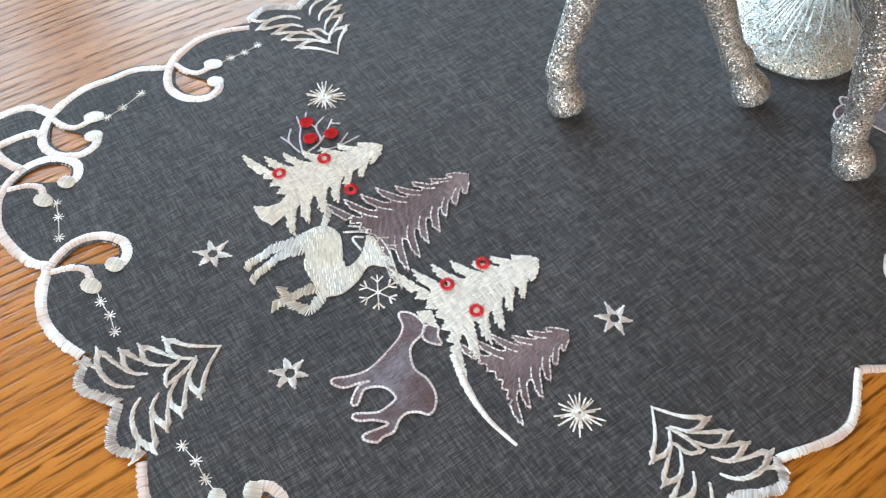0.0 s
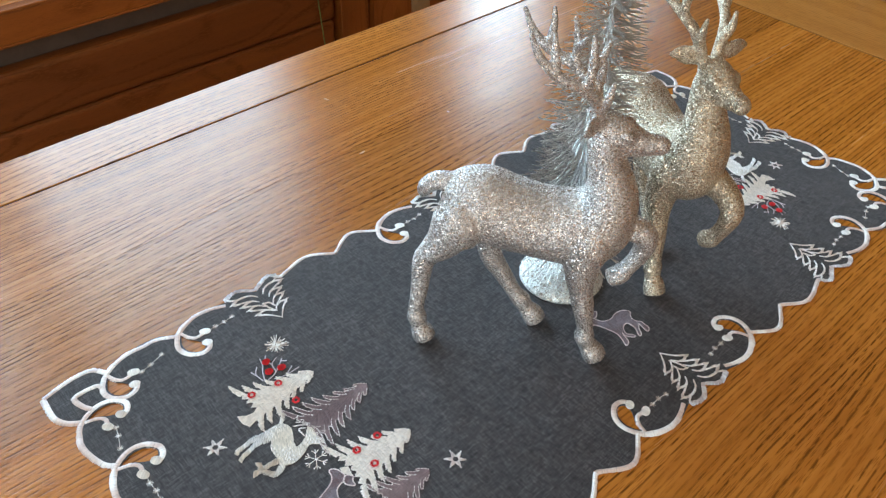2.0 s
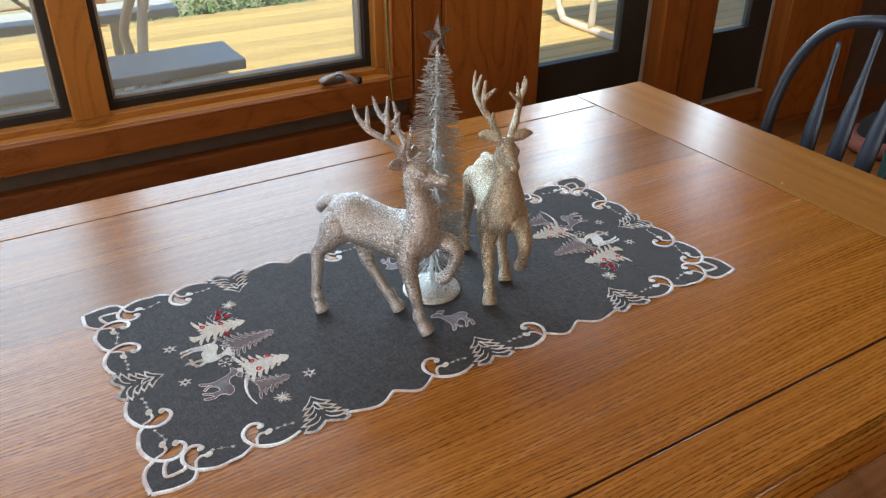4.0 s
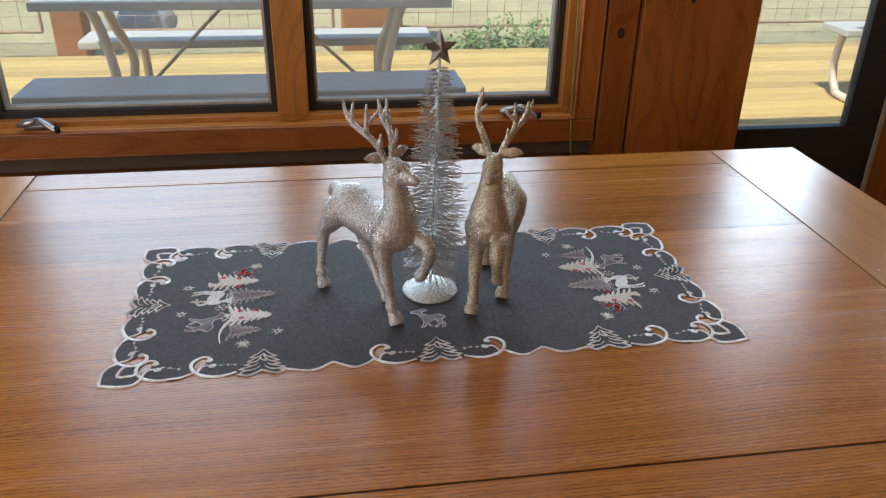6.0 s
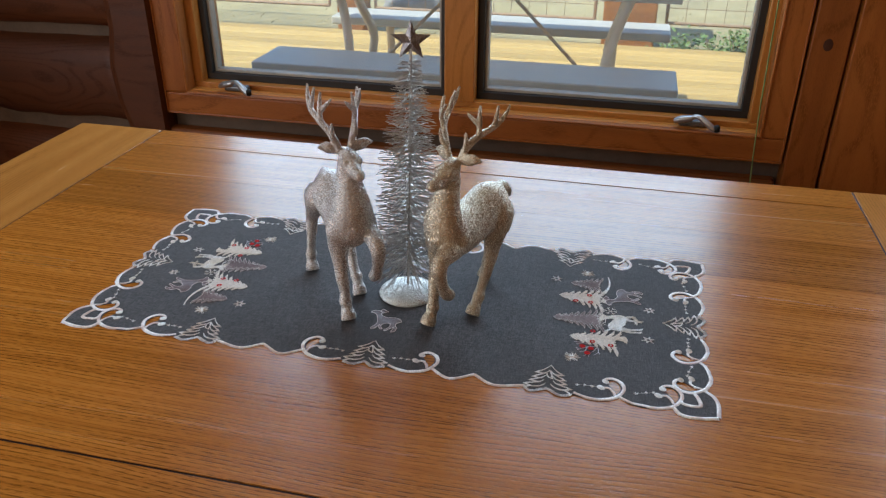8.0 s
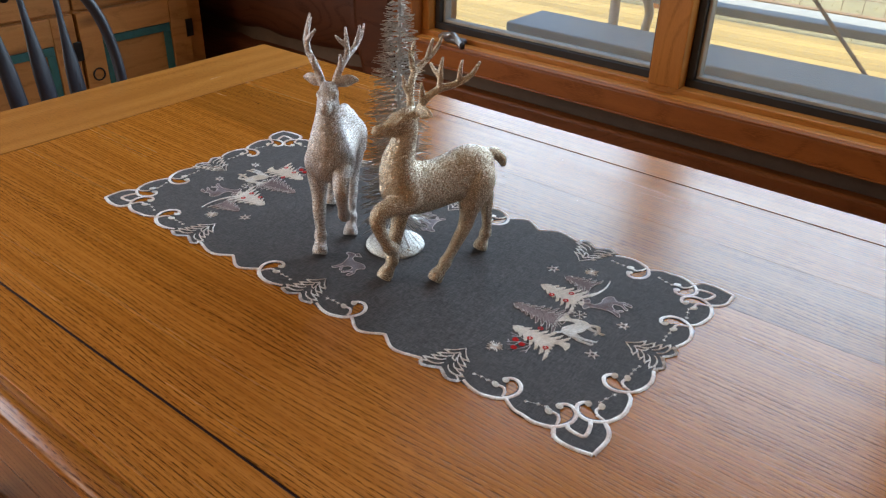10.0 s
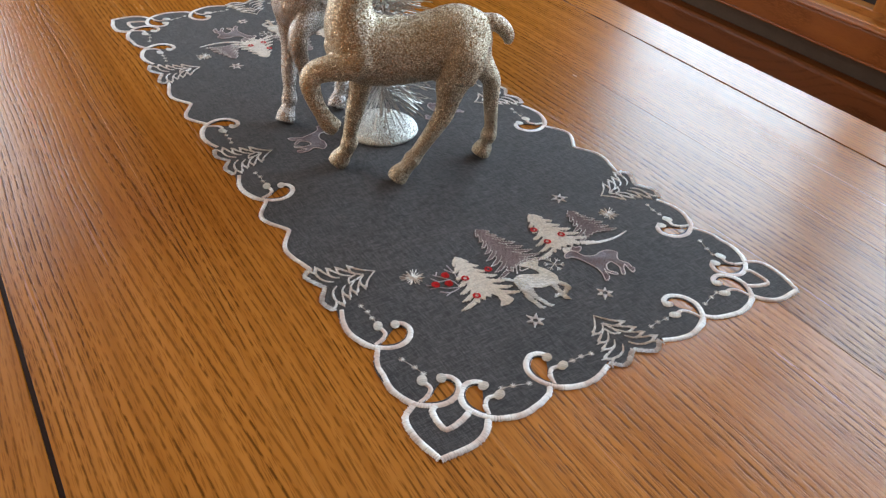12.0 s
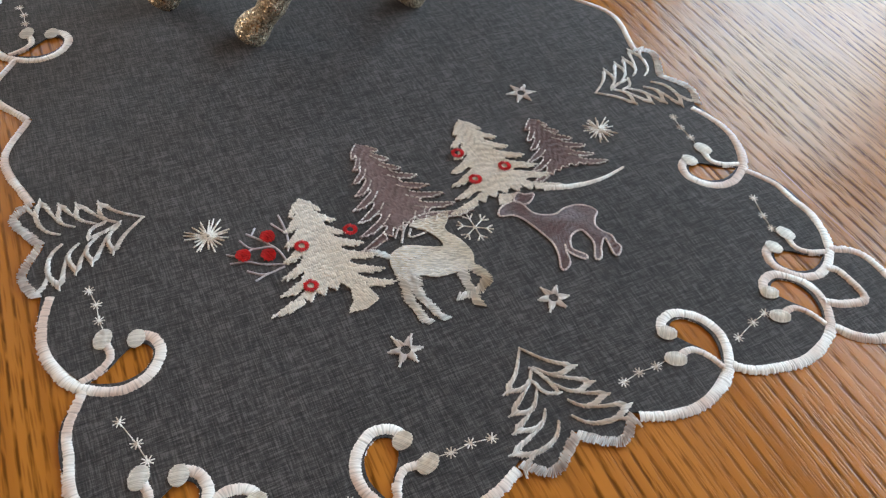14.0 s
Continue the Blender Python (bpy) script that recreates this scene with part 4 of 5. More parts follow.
def blob(x, y, a, b, turn=0.0, n=20):
    c, s = math.cos(turn), math.sin(turn)
    return [(x + a * math.cos(t) * c - b * math.sin(t) * s, y + a * math.cos(t) * s + b * math.sin(t) * c) for t in np.linspace(0, 2 * math.pi, n, endpoint=False)]


holes = []
for side, along, edge, lead in PLACES:
    h = mm(placed([tuple(p) for p in curve_through(HOLE, 5, True)], side, along, edge))
    for sx in (1, -1):
        for sy in (1, -1):
            holes.append(mirrored(h, sx, sy))
def ease(v, low, high):
    f = np.clip((v - low) / (high - low), 0, 1)
    return f * f * (3 - 2 * f)


def askew(x, y):
    """How the cloth lies: its ends are pulled a few millimetres out of true."""
    east, west = ease(x, 0.30, 0.42), ease(-x, 0.30, 0.42)
    return (x - 0.0045 * west * ease(y, -0.12, 0.06),
            y + 0.003 * east * (1 - ease(np.abs(y), 0.14, 0.18)) - 0.005 * west * ease(y, 0.10, 0.19))


def inset(loop, by):
    """A closed loop drawn in along its normals, so that the stitched edge covers the cut."""
    out = []
    for a, p, b in zip(loop[-1:] + loop[:-1], loop, loop[1:] + loop[:1]):
        d = Vector((b[0] - a[0], b[1] - a[1]))
        d = d.normalized() if d.length > 1e-9 else Vector((1, 0))
        out.append((p[0] - d.y * by, p[1] + d.x * by))
    return out


around = sum(a[0] * b[1] - a[1] * b[0] for a, b in zip(outline, outline[1:] + outline[:1]))
outline = inset(outline, 0.0021 if around > 0 else -0.0021)
lain = [[tuple(float(v) for v in askew(p[0], p[1])) for p in loop] for loop in [outline] + holes]
part("cloth", prism(lain, TOP + 0.0002, CLOTH), grey_linen, runner, "dark grey woven linen")

Z = CLOTH + 0.0001


def dome(loop, height, z0=Z, rings=3):
    """A padded patch over a closed, convex 2D loop."""
    bm = bmesh.new()
    cx, cy = (sum(p[k] for p in loop) / len(loop) for k in (0, 1))
    rows = []
    for r in range(rings + 1):
        f = 1 - r / (rings + 0.7)
        rows.append([bm.verts.new((cx + (p[0] - cx) * f, cy + (p[1] - cy) * f, z0 + height * math.sin(math.pi / 2 * r / rings))) for p in loop])
    for a, b in zip(rows, rows[1:]):
        for k in range(len(loop)):
            bm.faces.new((a[k], a[(k + 1) % len(loop)], b[(k + 1) % len(loop)], b[k]))
    bm.faces.new(rows[-1])
    bmesh.ops.recalc_face_normals(bm, faces=bm.faces)
    return smooth(bm)


scuff_wood = plain("worn_varnish", (0.46, 0.26, 0.10), 0.75, 0, 0.2, 300)
for x, y, a, b, turn in ((0.031, 0.422, 0.0014, 0.0045, 0.3), (-0.008, 0.296, 0.004, 0.0014, 0.1), (0.745, -0.023, 0.0045, 0.0018, 0.8), (0.133, 0.297, 0.001, 0.002, 0.0)):
    worn = [(p[0] * (1 + 0.18 * math.sin(5 * i)), p[1] * (1 + 0.18 * math.cos(7 * i))) for i, p in enumerate(blob(0, 0, a, b, turn))]
    ob = part("scuff", prism([worn], -0.0002, 0.00015), scuff_wood, table, "pale worn spot in the varnish")
    ob.matrix_world = Matrix.Translation((x, y, TOP))
knot_wood = plain("dark_knot", (0.045, 0.012, 0.004), 0.5, 0, 0.4, 120)
for board, x, z, a, b in (("pier_board", 0.817, 0.826, 0.013, 0.017), ("pier_board.001", 1.04, 0.93, 0.007, 0.012), ("pier_board", 0.835, 0.36, 0.010, 0.013)):
    ob = part("knot", dome(blob(0, 0, a, b), 0.0008, 0.0), knot_wood, bpy.data.objects[board], "dark round knot")
    ob.matrix_world = Matrix.Translation((x, WALL - (0.0352 if board == "pier_board" else 0.0502), z)) @ Matrix.Rotation(radians(90), 4, "X")


def patch(name, loop, height, material, label=""):
    """A flat embroidered patch with a soft edge, slightly inset on top."""
    mesh = prism([loop], Z - 0.0002, Z + height)
    return part(name, mesh, material, runner, label)


def thread_mesh(threads, z, height, width):
    """Single threads, each a low rounded ridge from one 2D point to another."""
    verts, faces = [], []
    for a, b in threads:
        a, b = np.array(a, float), np.array(b, float)
        d = b - a
        n = np.array((-d[1], d[0])) / (np.linalg.norm(d) + 1e-9) * width / 2
        base = len(verts)
        for f, h in ((0.0, 0.35), (0.5, 1.0), (1.0, 0.35)):
            c = a + d * f
            verts += [(*(c - n), z), (*c, z + height * h), (*(c + n), z)]
        for k in (0, 3):
            for j in (0, 1):
                faces.append((base + k + j, base + k + j + 3, base + k + j + 4, base + k + j + 1))
    mesh = bpy.data.meshes.new("threads")
    mesh.from_pydata(verts, [], [f[::-1] for f in faces])
    mesh.polygons.foreach_set("use_smooth", [True] * len(mesh.polygons))
    mesh.update()
    return mesh


def satin_threads(paths, lean, z=None, pitch=0.0008, height=0.0011, seed=3):
    """Slanting stitches along 2D paths of x, y, width."""
    rng = random.Random(seed)
    threads = []
    for path in paths:
        path = [np.array(p, float) for p in path]
        dist = np.concatenate([[0], np.cumsum([np.linalg.norm(b[:2] - a[:2]) for a, b in zip(path, path[1:])])])
        at = np.arange(0, dist[-1], pitch)
        xs, ys, ws = (np.interp(at, dist, [p[k] for p in path]) for k in range(3))
        if len(at) < 3:
            continue
        dx, dy = np.gradient(xs), np.gradient(ys)
        for i in range(len(at)):
            a = math.atan2(dy[i], dx[i]) + lean + rng.uniform(-0.12, 0.12)
            h = ws[i] / 2 / math.sin(abs(lean))
            p, q = h * rng.uniform(0.8, 1.2), h * rng.uniform(0.8, 1.2)
            threads.append(((xs[i] - p * math.cos(a), ys[i] - p * math.sin(a)), (xs[i] + q * math.cos(a), ys[i] + q * math.sin(a))))
    return thread_mesh(threads, (Z if z is None else z) - 0.0001, height, pitch * 0.9)


def running(paths, stitch=0.0024, gap=0.0006, width=0.0008, z=0.0, height=0.0009):
    """A running stitch along 2D paths."""
    threads = []
    for path in paths:
        path = [np.array(p[:2], float) for p in path]
        dist = np.concatenate([[0], np.cumsum([np.linalg.norm(b - a) for a, b in zip(path, path[1:])])])
        for u in np.arange(0, dist[-1], stitch + gap):
            v = min(u + stitch, dist[-1])
            a, b = ((np.interp(w, dist, [p[0] for p in path]), np.interp(w, dist, [p[1] for p in path])) for w in (u, v))
            if v - u > 0.0004:
                threads.append((a, b))
    return thread_mesh(threads, Z + z, height, width)


def fill_threads(loop, angle, length, pitch, z, height=0.0007, ragged=0.0007, seed=1):
    """A closed 2D loop filled with short parallel stitches."""
    rng = random.Random(seed)
    c, q = math.cos(angle), math.sin(angle)
    pts = [(p[0] * c + p[1] * q, -p[0] * q + p[1] * c) for p in loop]
    threads = []
    v, top = min(p[1] for p in pts), max(p[1] for p in pts)
    while v < top:
        cross = sorted(a[0] + (v - a[1]) / (b[1] - a[1]) * (b[0] - a[0]) for a, b in zip(pts, pts[1:] + pts[:1]) if (a[1] > v) != (b[1] > v))
        for u0, u1 in zip(cross[::2], cross[1::2]):
            u0, u1 = u0 - ragged * rng.random(), u1 + ragged * rng.random()
            u = u0
            first = length * rng.uniform(0.3, 1.0)
            while u < u1:
                w = min(u + first, u1)
                first = length * rng.uniform(0.75, 1.15)
                if w - u > 0.0004:
                    ends = [(x, v + rng.uniform(-0.15, 0.15) * pitch) for x in (u, w)]
                    threads.append(tuple((x * c - y * q, x * q + y * c) for x, y in ends))
                u = w
        v += pitch
    return thread_mesh(threads, z, height, pitch * 1.05)


QUARTERS = [(1, 1), (1, -1), (-1, 1), (-1, -1)]
W = 5.0
for sx, sy in QUARTERS:
    for side, along, edge, lead in PLACES:
        line = list(SCROLL)
        if lead:
            line = [(lead[0] - along, edge - lead[1])] + [(-59, 2.5 if side == "f" else 5)] + line[1:]
        pts = placed(curve_through(line, 7), side, along, edge)
        band = mirrored(mm(widths(pts, W, W + 1.2, 0.5)), sx, sy)
        part("scroll", ribbon([band], Z - 0.0006, 0.0012), border_thread, runner, "white and pink beige satin stitch")
        tail = mirrored(mm(widths(placed(curve_through(TAIL, 7), side, along, edge), 4.0, 4.6)), sx, sy)
        part("scroll_tail", ribbon([tail], Z - 0.0006, 0.0014), border_thread, runner)
        for bx, by, ra, rb in ((-22.6, 35.6, 4.6, 3.6), (-27.6, 22.6, 5.2, 3.6)):
            c = placed([(bx, by)], side, along, edge)[0]
            turn = 0.5 if side == "f" else 1.1
            ball = mirrored(mm(blob(c[0], c[1], ra, rb, turn)), sx, sy)
            bead = part("scroll_bead", dome(ball, 0.0009), cream_thread, runner)
            part("bead_stitches", fill_threads(ball, (turn + 1.3) * sx * -sy, 0.02, 0.0006, Z + 0.0004, 0.0009, 0.0004), cream_thread, bead)
    for i in (2, 3, 8, 9):
        line = curve_through(RUNS[i], 8)
        w = 4.4 if i in (2, 3) else 5.8
        part("scalloped_edge", ribbon([mirrored(mm(widths(line, w, w)), sx, sy)], Z - 0.0008, 0.0016), border_thread, runner)
    for i in (0, 4, 5, 12):
        line = curve_through(RUNS[i], 8)
        part("scalloped_edge", satin_threads([mirrored(mm(widths(line, 3.8, 4.6)), sx, sy)], 1.2), pale_thread, runner)
    for line in (widths(curve_through([(389, 166), (394, 171), (411, 171), (410, 158), (405, 148)], 7), 5.2, 5.2),):
        part("corner_stitch", ribbon([mirrored(mm(line), sx, sy)], Z - 0.0004, 0.0016), border_thread, runner)
    # chains of tiny stars between the scrolls and the pine sprays
    for side, along, edge, lead in PLACES:
        lines = []
        marks = [(-38, 23), (-47, 23.5), (-56, 22)] if lead is None else [(-33, 27), (-42, 25), (-54, 21)]
        for (mx, my) in marks:
            for k in range(4):
                a = k * math.pi / 4 + mx
                lines.append([(mx - 2.6 * math.cos(a), my - 2.6 * math.sin(a), 0.55), (mx + 2.6 * math.cos(a), my + 2.6 * math.sin(a), 0.55)])
        lines.append([(m[0], m[1], 0.4) for m in [(-30, 24)] + marks])
        part("star_chain", ribbon([mirrored(mm(placed(q, side, along, edge)), sx, sy) for q in lines], Z, 0.0005, 0.2), flake_thread, runner)

# pine sprays: outlined boughs, tip inward, at the edge
def spray(at, turn, name="pine_spray"):
    lines = []
    # each tier: a stroke that swells outwards, and one that folds back from its end to a point near the stem
    tiers = [([(0, 0), (7.6, 10), (16, 16.5)], 0.8, 2.4), ([(16.5, 17), (10, 18.2), (5, 16.5), (0.5, 11)], 2.3, 0.8),
             ([(6, 18), (12, 21.8), (19.5, 26.5)], 0.8, 2.5), ([(19.5, 27), (12.5, 28.6), (8, 26.5), (3.8, 21)], 2.3, 0.7),
             ([(11, 28.5), (15.5, 31.4), (22, 34)], 0.8, 2.4), ([(22, 34.6), (14, 36.6), (9, 35), (5.5, 30.5)], 2.3, 0.7),
             ([(11.5, 37), (19, 39.6), (27.5, 42)], 0.8, 2.6), ([(27.5, 42.8), (21, 46), (13, 45.6), (7, 42.6), (3, 37.5)], 2.6, 0.7),
             ([(27.5, 52), (25, 49), (20, 46.6)], 2.2, 1.0)]
    for s in (-1, 1):
        for points, w0, w1 in tiers:
            pts = curve_through(points, 6)
            n = len(pts) - 1
            lines.append((s, [(s * p[0], p[1], w0 + (w1 - w0) * (i / n) ** 1.5) for i, p in enumerate(pts)]))
    for points in ([(0.5, 11), (-2.5, 18), (-4, 26)], [(-4, 26.5), (1.5, 23.5), (3.5, 16.5)]):
        lines.append((1, [(p[0], p[1], 1.5) for p in curve_through(points, 6)]))
    c, q = math.cos(turn), math.sin(turn)
    stitches = bpy.data.meshes.new("bough")
    bm = bmesh.new()
    for s, line in lines:
        world_line = [((at[0] + p[0] * c - p[1] * q) / 1000, (at[1] + p[0] * q + p[1] * c) / 1000, p[2] / 1000) for p in line]
        bm.from_mesh(satin_threads([world_line], 0.55 * s, None, 0.0010, 0.0012, len(line)))
    bm.to_mesh(stitches)
    bm.free()
    part(name, stitches, bough_thread, runner, "white and brown outlined pine bough")


for x in (-232, 0, 232):
    spray((x, -131), math.pi)
    spray((x, 131), 0)
spray((370, 0), -math.pi / 2)
spray((-370, 0), math.pi / 2)


# the scene at each end: pines, deer shapes, stars; drawn for the end at +x, turned half round for the other
def pine_loop(tip, base, half, tiers, seed):
    """A pine's jagged outline, from its tip to the middle of its base: ragged boughs with deep notches."""
    rng = random.Random(seed)
    t, b = np.array(tip, float), np.array(base, float)
    axis = b - t
    side = np.array((-axis[1], axis[0])) / np.linalg.norm(axis)
    sides = []
    for s in (1, -1):
        pts = []
        for i in range(tiers):
            u1 = (i + 1.0) / tiers
            full = half * (0.16 + 0.84 * u1)
            wide = full * rng.uniform(0.92, 1.1)
            core = full * rng.uniform(0.36, 0.46)
            if i:
                pts.append(t + axis * (u1 - 0.95 / tiers) + side * s * core)
            for f, q in ((0.56, -0.50), (0.74, -0.26), (0.9, -0.04), (1.08, 0.20), (0.94, 0.14), (0.98, 0.30), (0.82, 0.16), (0.83, 0.31), (0.68, 0.10), (0.54, -0.02)):
                pts.append(t + axis * (u1 - 0.1 / tiers + q / tiers) + side * s * (wide * f + rng.uniform(-0.4, 0.4)))
        sides.append(pts)
    low = []
    for i, f in enumerate(np.linspace(-0.55, 0.55, 11)):
        low.append(b + axis * ((0.03 if i % 2 else -0.035) - 0.09 * (1 - abs(f))) + side * half * f)
    loop = [t] + sides[0] + list(reversed(low)) + list(reversed(sides[1]))
    return [tuple(p) for p in loop], t, axis, side


def turned(points, half_turn):
    s = -1 if half_turn else 1
    return [(p[0] * s / 1000, p[1] * s / 1000, *[v / 1000 for v in p[2:]]) for p in points]


BUCK = [(286, -14), (284, -9), (285, -2), (284, 8), (290, 5), (293, 2), (297, 2), (302, 5), (309, 7), (315, 7), (321, 3), (321, -5), (320, -15), (316, -22), (317, -29), (313, -32),
        (304, -32), (299, -29), (297, -22), (299, -16), (303, -9), (304, -4), (299, -4), (293, -7), (288, -12)]
BUCK_LEGS = [[(312, -25, 9), (320, -26.5, 6), (327, -27, 4.4), (335, -25, 4), (341, -23.5, 4), (344, -21, 3)], [(313, -29, 8), (321, -31, 5.4), (327, -32.5, 4.8), (335, -31.5, 4), (340, -31, 4.4), (343, -28.5, 3)],
             [(318, -2, 7), (326, -3.5, 4.6), (333, -4, 4), (343, -4.5, 5)], [(319, 2, 6), (326, 5.5, 5), (330, 6, 5), (334, 0, 4.6), (335, -6, 4), (334, -11.5, 5)]]
DOE = [(296, 31), (292, 35), (291, 43), (295, 46), (300, 47), (304, 50), (307, 58), (305, 65), (306, 73), (310, 78), (314, 79), (316, 76), (321, 73), (326, 74), (330, 77), (335, 76), (338, 77), (342, 73),
       (341, 71), (331, 73), (330, 72), (335, 67), (339, 65), (341, 62), (339, 61), (331, 66), (325, 66), (321, 65), (321, 61), (323, 57), (328, 54), (331, 54), (336, 58), (338, 56), (331, 51), (326, 52),
       (330, 50), (337, 48), (340, 43), (338, 42), (332, 45), (323, 47), (311, 44), (303, 41), (299, 37), (298, 32)]
DOE_EAR = [(291, 43), (286, 47), (289, 50), (290, 55), (294, 51), (295, 47)]
PINES = [((249, -58), (313, -61), 28, 7, cream_fill, 1), ((222, -17), (290, -12), 28, 8, mauve_fill, 2), ((225, 44), (288, 42), 30, 7, cream_fill, 3), ((238, 82), (283, 82), 23, 6, mauve_fill, 4)]
BALLS = [(278, -42), (279, -67), (303, -71), (249, 31), (270, 31), (267, 50)]
BERRIES = [(274, -94), (267, -80), (278, -83)]
TWIGS = [[(285, -76), (274, -79), (271, -89), (264, -93)], [(274, -79), (268, -83), (261, -89)], [(279, -74), (269, -71), (255, -71)], [(268, -71), (259, -76)], [(286, -77), (282, -87), (278, -93), (276, -101)],
         [(287, -78), (288, -88), (283, -95)], [(288, -86), (290, -93)], [(271, -88), (273, -96), (270, -101)], [(263, -87), (259, -84)]]
STARS = [(351, -46), (352, 29), (216, 89)]
FLAKES = [(256, -106), (260, 115)]


def star_lines(x, y, r, points=6):
    rng = random.Random(int(x))
    lines = []
    for k in range(points):
        a = 2 * math.pi * k / points + 0.3
        for d in (-0.44, -0.22, 0.0, 0.22, 0.44):
            q = r * rng.uniform(0.86, 1.08) * (1 - 0.9 * abs(d))
            lines.append(((x + r * 0.26 * math.cos(a + d * 1.5), y + r * 0.26 * math.sin(a + d * 1.5)), (x + q * math.cos(a + d * 0.42), y + q * math.sin(a + d * 0.42))))
    return lines


def flake_lines(x, y, r, seed):
    rng = random.Random(seed)
    lines = []
    for k in range(22):
        a = 2 * math.pi * k / 22 + rng.uniform(-0.1, 0.1)
        q = r * rng.uniform(0.6, 1.05)
        lines.append([(x + 0.5 * math.cos(a), y + 0.5 * math.sin(a), 1.2), (x + q * math.cos(a), y + q * math.sin(a), 0.7)])
    return lines


def crystal_lines(x, y, r):
    lines = []
    for k in range(6):
        a = math.pi * k / 3
        lines.append([(x, y, 0.7), (x + r * math.cos(a), y + r * math.sin(a), 0.7)])
        for s in (-1, 1):
            lines.append([(x + r * 0.6 * math.cos(a), y + r * 0.6 * math.sin(a), 0.6), (x + r * 0.95 * math.cos(a + s * 0.3), y + r * 0.95 * math.sin(a + s * 0.3), 1.0)])
    return lines


def half(points, half_turn):
    return turned([tuple(p) for p in points], half_turn)


for half_turn in (False, True):
    for tip, base, wide, tiers, material, seed in (PINES[1], PINES[3], PINES[0], PINES[2]):
        loop, t, axis, side = pine_loop(tip, base, wide, tiers, seed)
        cream = material is cream_fill
        lie = math.atan2(axis[1], axis[0]) + (0.12 if cream else 0.2)
        deep = 0.0007 if cream else 0.0004
        pine_ob = patch("embroidered_pine", turned(loop, half_turn), deep, material, "cream thread pine tree" if cream else "mauve thread pine tree")
        part("fill_stitches", fill_threads(turned(loop, half_turn), lie, 0.0045, 0.0010, Z + deep - 0.0003, 0.0009, 0.0010, seed), cream_thread if cream else mauve_thread, pine_ob)
        lines = [] if cream else [loop[1:] + [loop[0]]]
        for i in range(2, tiers):
            u = i / tiers
            for s in (1, -1):
                reach = wide * (0.16 + 0.84 * u)
                a = t + axis * (u - 0.09) + side * s * reach * 0.28
                b = t + axis * (u - 0.01) + side * s * reach * 0.62
                lines.append([a, (a + b) / 2 + axis * 0.012, b])
        if not cream:
            part("pine_bough", running([half(q, half_turn) for q in lines], 0.0021, 0.0006, 0.0008, 0.0006, 0.0008), pale_thread, runner)
    for loop in ([(308, -54), (309, -48), (321, -45), (324, -52), (323, -60), (318, -56)], [(284, 38), (290, 35), (291, 39), (287, 47)]):
        trunk = patch("pine_trunk", turned(loop, half_turn), 0.0005, cream_fill)
        part("fill_stitches", fill_threads(turned(loop, half_turn), 0.3, 0.004, 0.0010, Z + 0.0003, 0.0009), cream_thread, trunk)
    tail = curve_through([(288, 62, 4.5), (293, 78, 3.4), (294, 95, 2.2), (291, 111, 1.4)], 6)
    part("curling_stem", ribbon([turned([tuple(p) for p in tail], half_turn)], Z, 0.0011), border_thread, runner)
    buck = turned([tuple(p) for p in curve_through(BUCK, 3, True)], half_turn)
    buck_ob = patch("buck_patch", buck, 0.0006, buck_fill, "silver white thread deer shape")
    part("fill_stitches", fill_threads(buck, 1.15, 0.0042, 0.0011, Z + 0.0003, 0.0009, 0.0001, 9), silver_thread, buck_ob)
    for leg in BUCK_LEGS:
        part("buck_leg", satin_threads([turned([tuple(p) for p in curve_through(leg, 5)], half_turn)], 1.0, Z + 0.0002, 0.0007, 0.0010), silver_thread, buck_ob)
    part("buck_tail", satin_threads([turned([(301, -31, 3), (297, -34, 4), (293, -38, 2.5)], half_turn)], 1.0, Z + 0.0002), silver_thread, buck_ob)
    horns = [[(284, 6), (282, -2), (282, -10), (285, -15), (288, -18), (295, -22)], [(283, -10), (278, -7)], [(282, -4), (277, -1)], [(285, -15), (285, -19), (291, -24)], [(288, -14), (293, -17), (293, -8)]]
    part("antler_stitch", running([half(curve_through(q, 4) if len(q) > 2 else q, half_turn) for q in horns], 0.0022, 0.0002, 0.0012, 0.0003, 0.0009), pale_thread, runner)
    for shape, label in ((DOE, "mauve thread deer shape"), (DOE_EAR, "mauve thread ear")):
        loop = turned([tuple(p) for p in curve_through(shape, 3, True)], half_turn)
        doe_ob = patch("doe_patch", loop, 0.0004, doe_fill, label)
        part("fill_stitches", fill_threads(loop, 0.25, 0.003, 0.0009, Z + 0.0002, 0.0006, 0.0, 4), doe_thread, doe_ob)
        part("doe_outline", running([loop + [loop[0]]], 0.0016, 0.0002, 0.0013, 0.0003, 0.0009), rose_thread, doe_ob, "pink grey outline")
    for x, y in BALLS:
        ring = [(x + 2.6 * math.cos(a), y + 2.6 * math.sin(a), 2.0) for a in np.linspace(0, 2 * math.pi, 20)]
        part("red_ring", satin_threads([turned(ring, half_turn)], 1.45, Z + 0.0013, 0.0008, 0.0009), red_thread, runner, "red thread ring")
    for x, y in BERRIES:
        part("red_berry", fill_threads(turned(blob(x, y, 3.6, 3.3), half_turn), 0.6, 0.009, 0.0006, Z + 0.0008, 0.0014, 0.0006), red_thread, runner, "red thread berry")
    part("twig", ribbon([turned([(p[0], p[1], 1.1) for p in (curve_through(q, 4) if len(q) > 2 else q)], half_turn) for q in TWIGS], Z, 0.0009), twig_thread, runner, "grey mauve thread twig")
    for x, y in STARS:
        part("star_stitch", thread_mesh([tuple(turned(q, half_turn)) for q in star_lines(x, y, 8.8)], Z, 0.0011, 0.0011), pale_thread, runner, "white six-pointed stitched star")
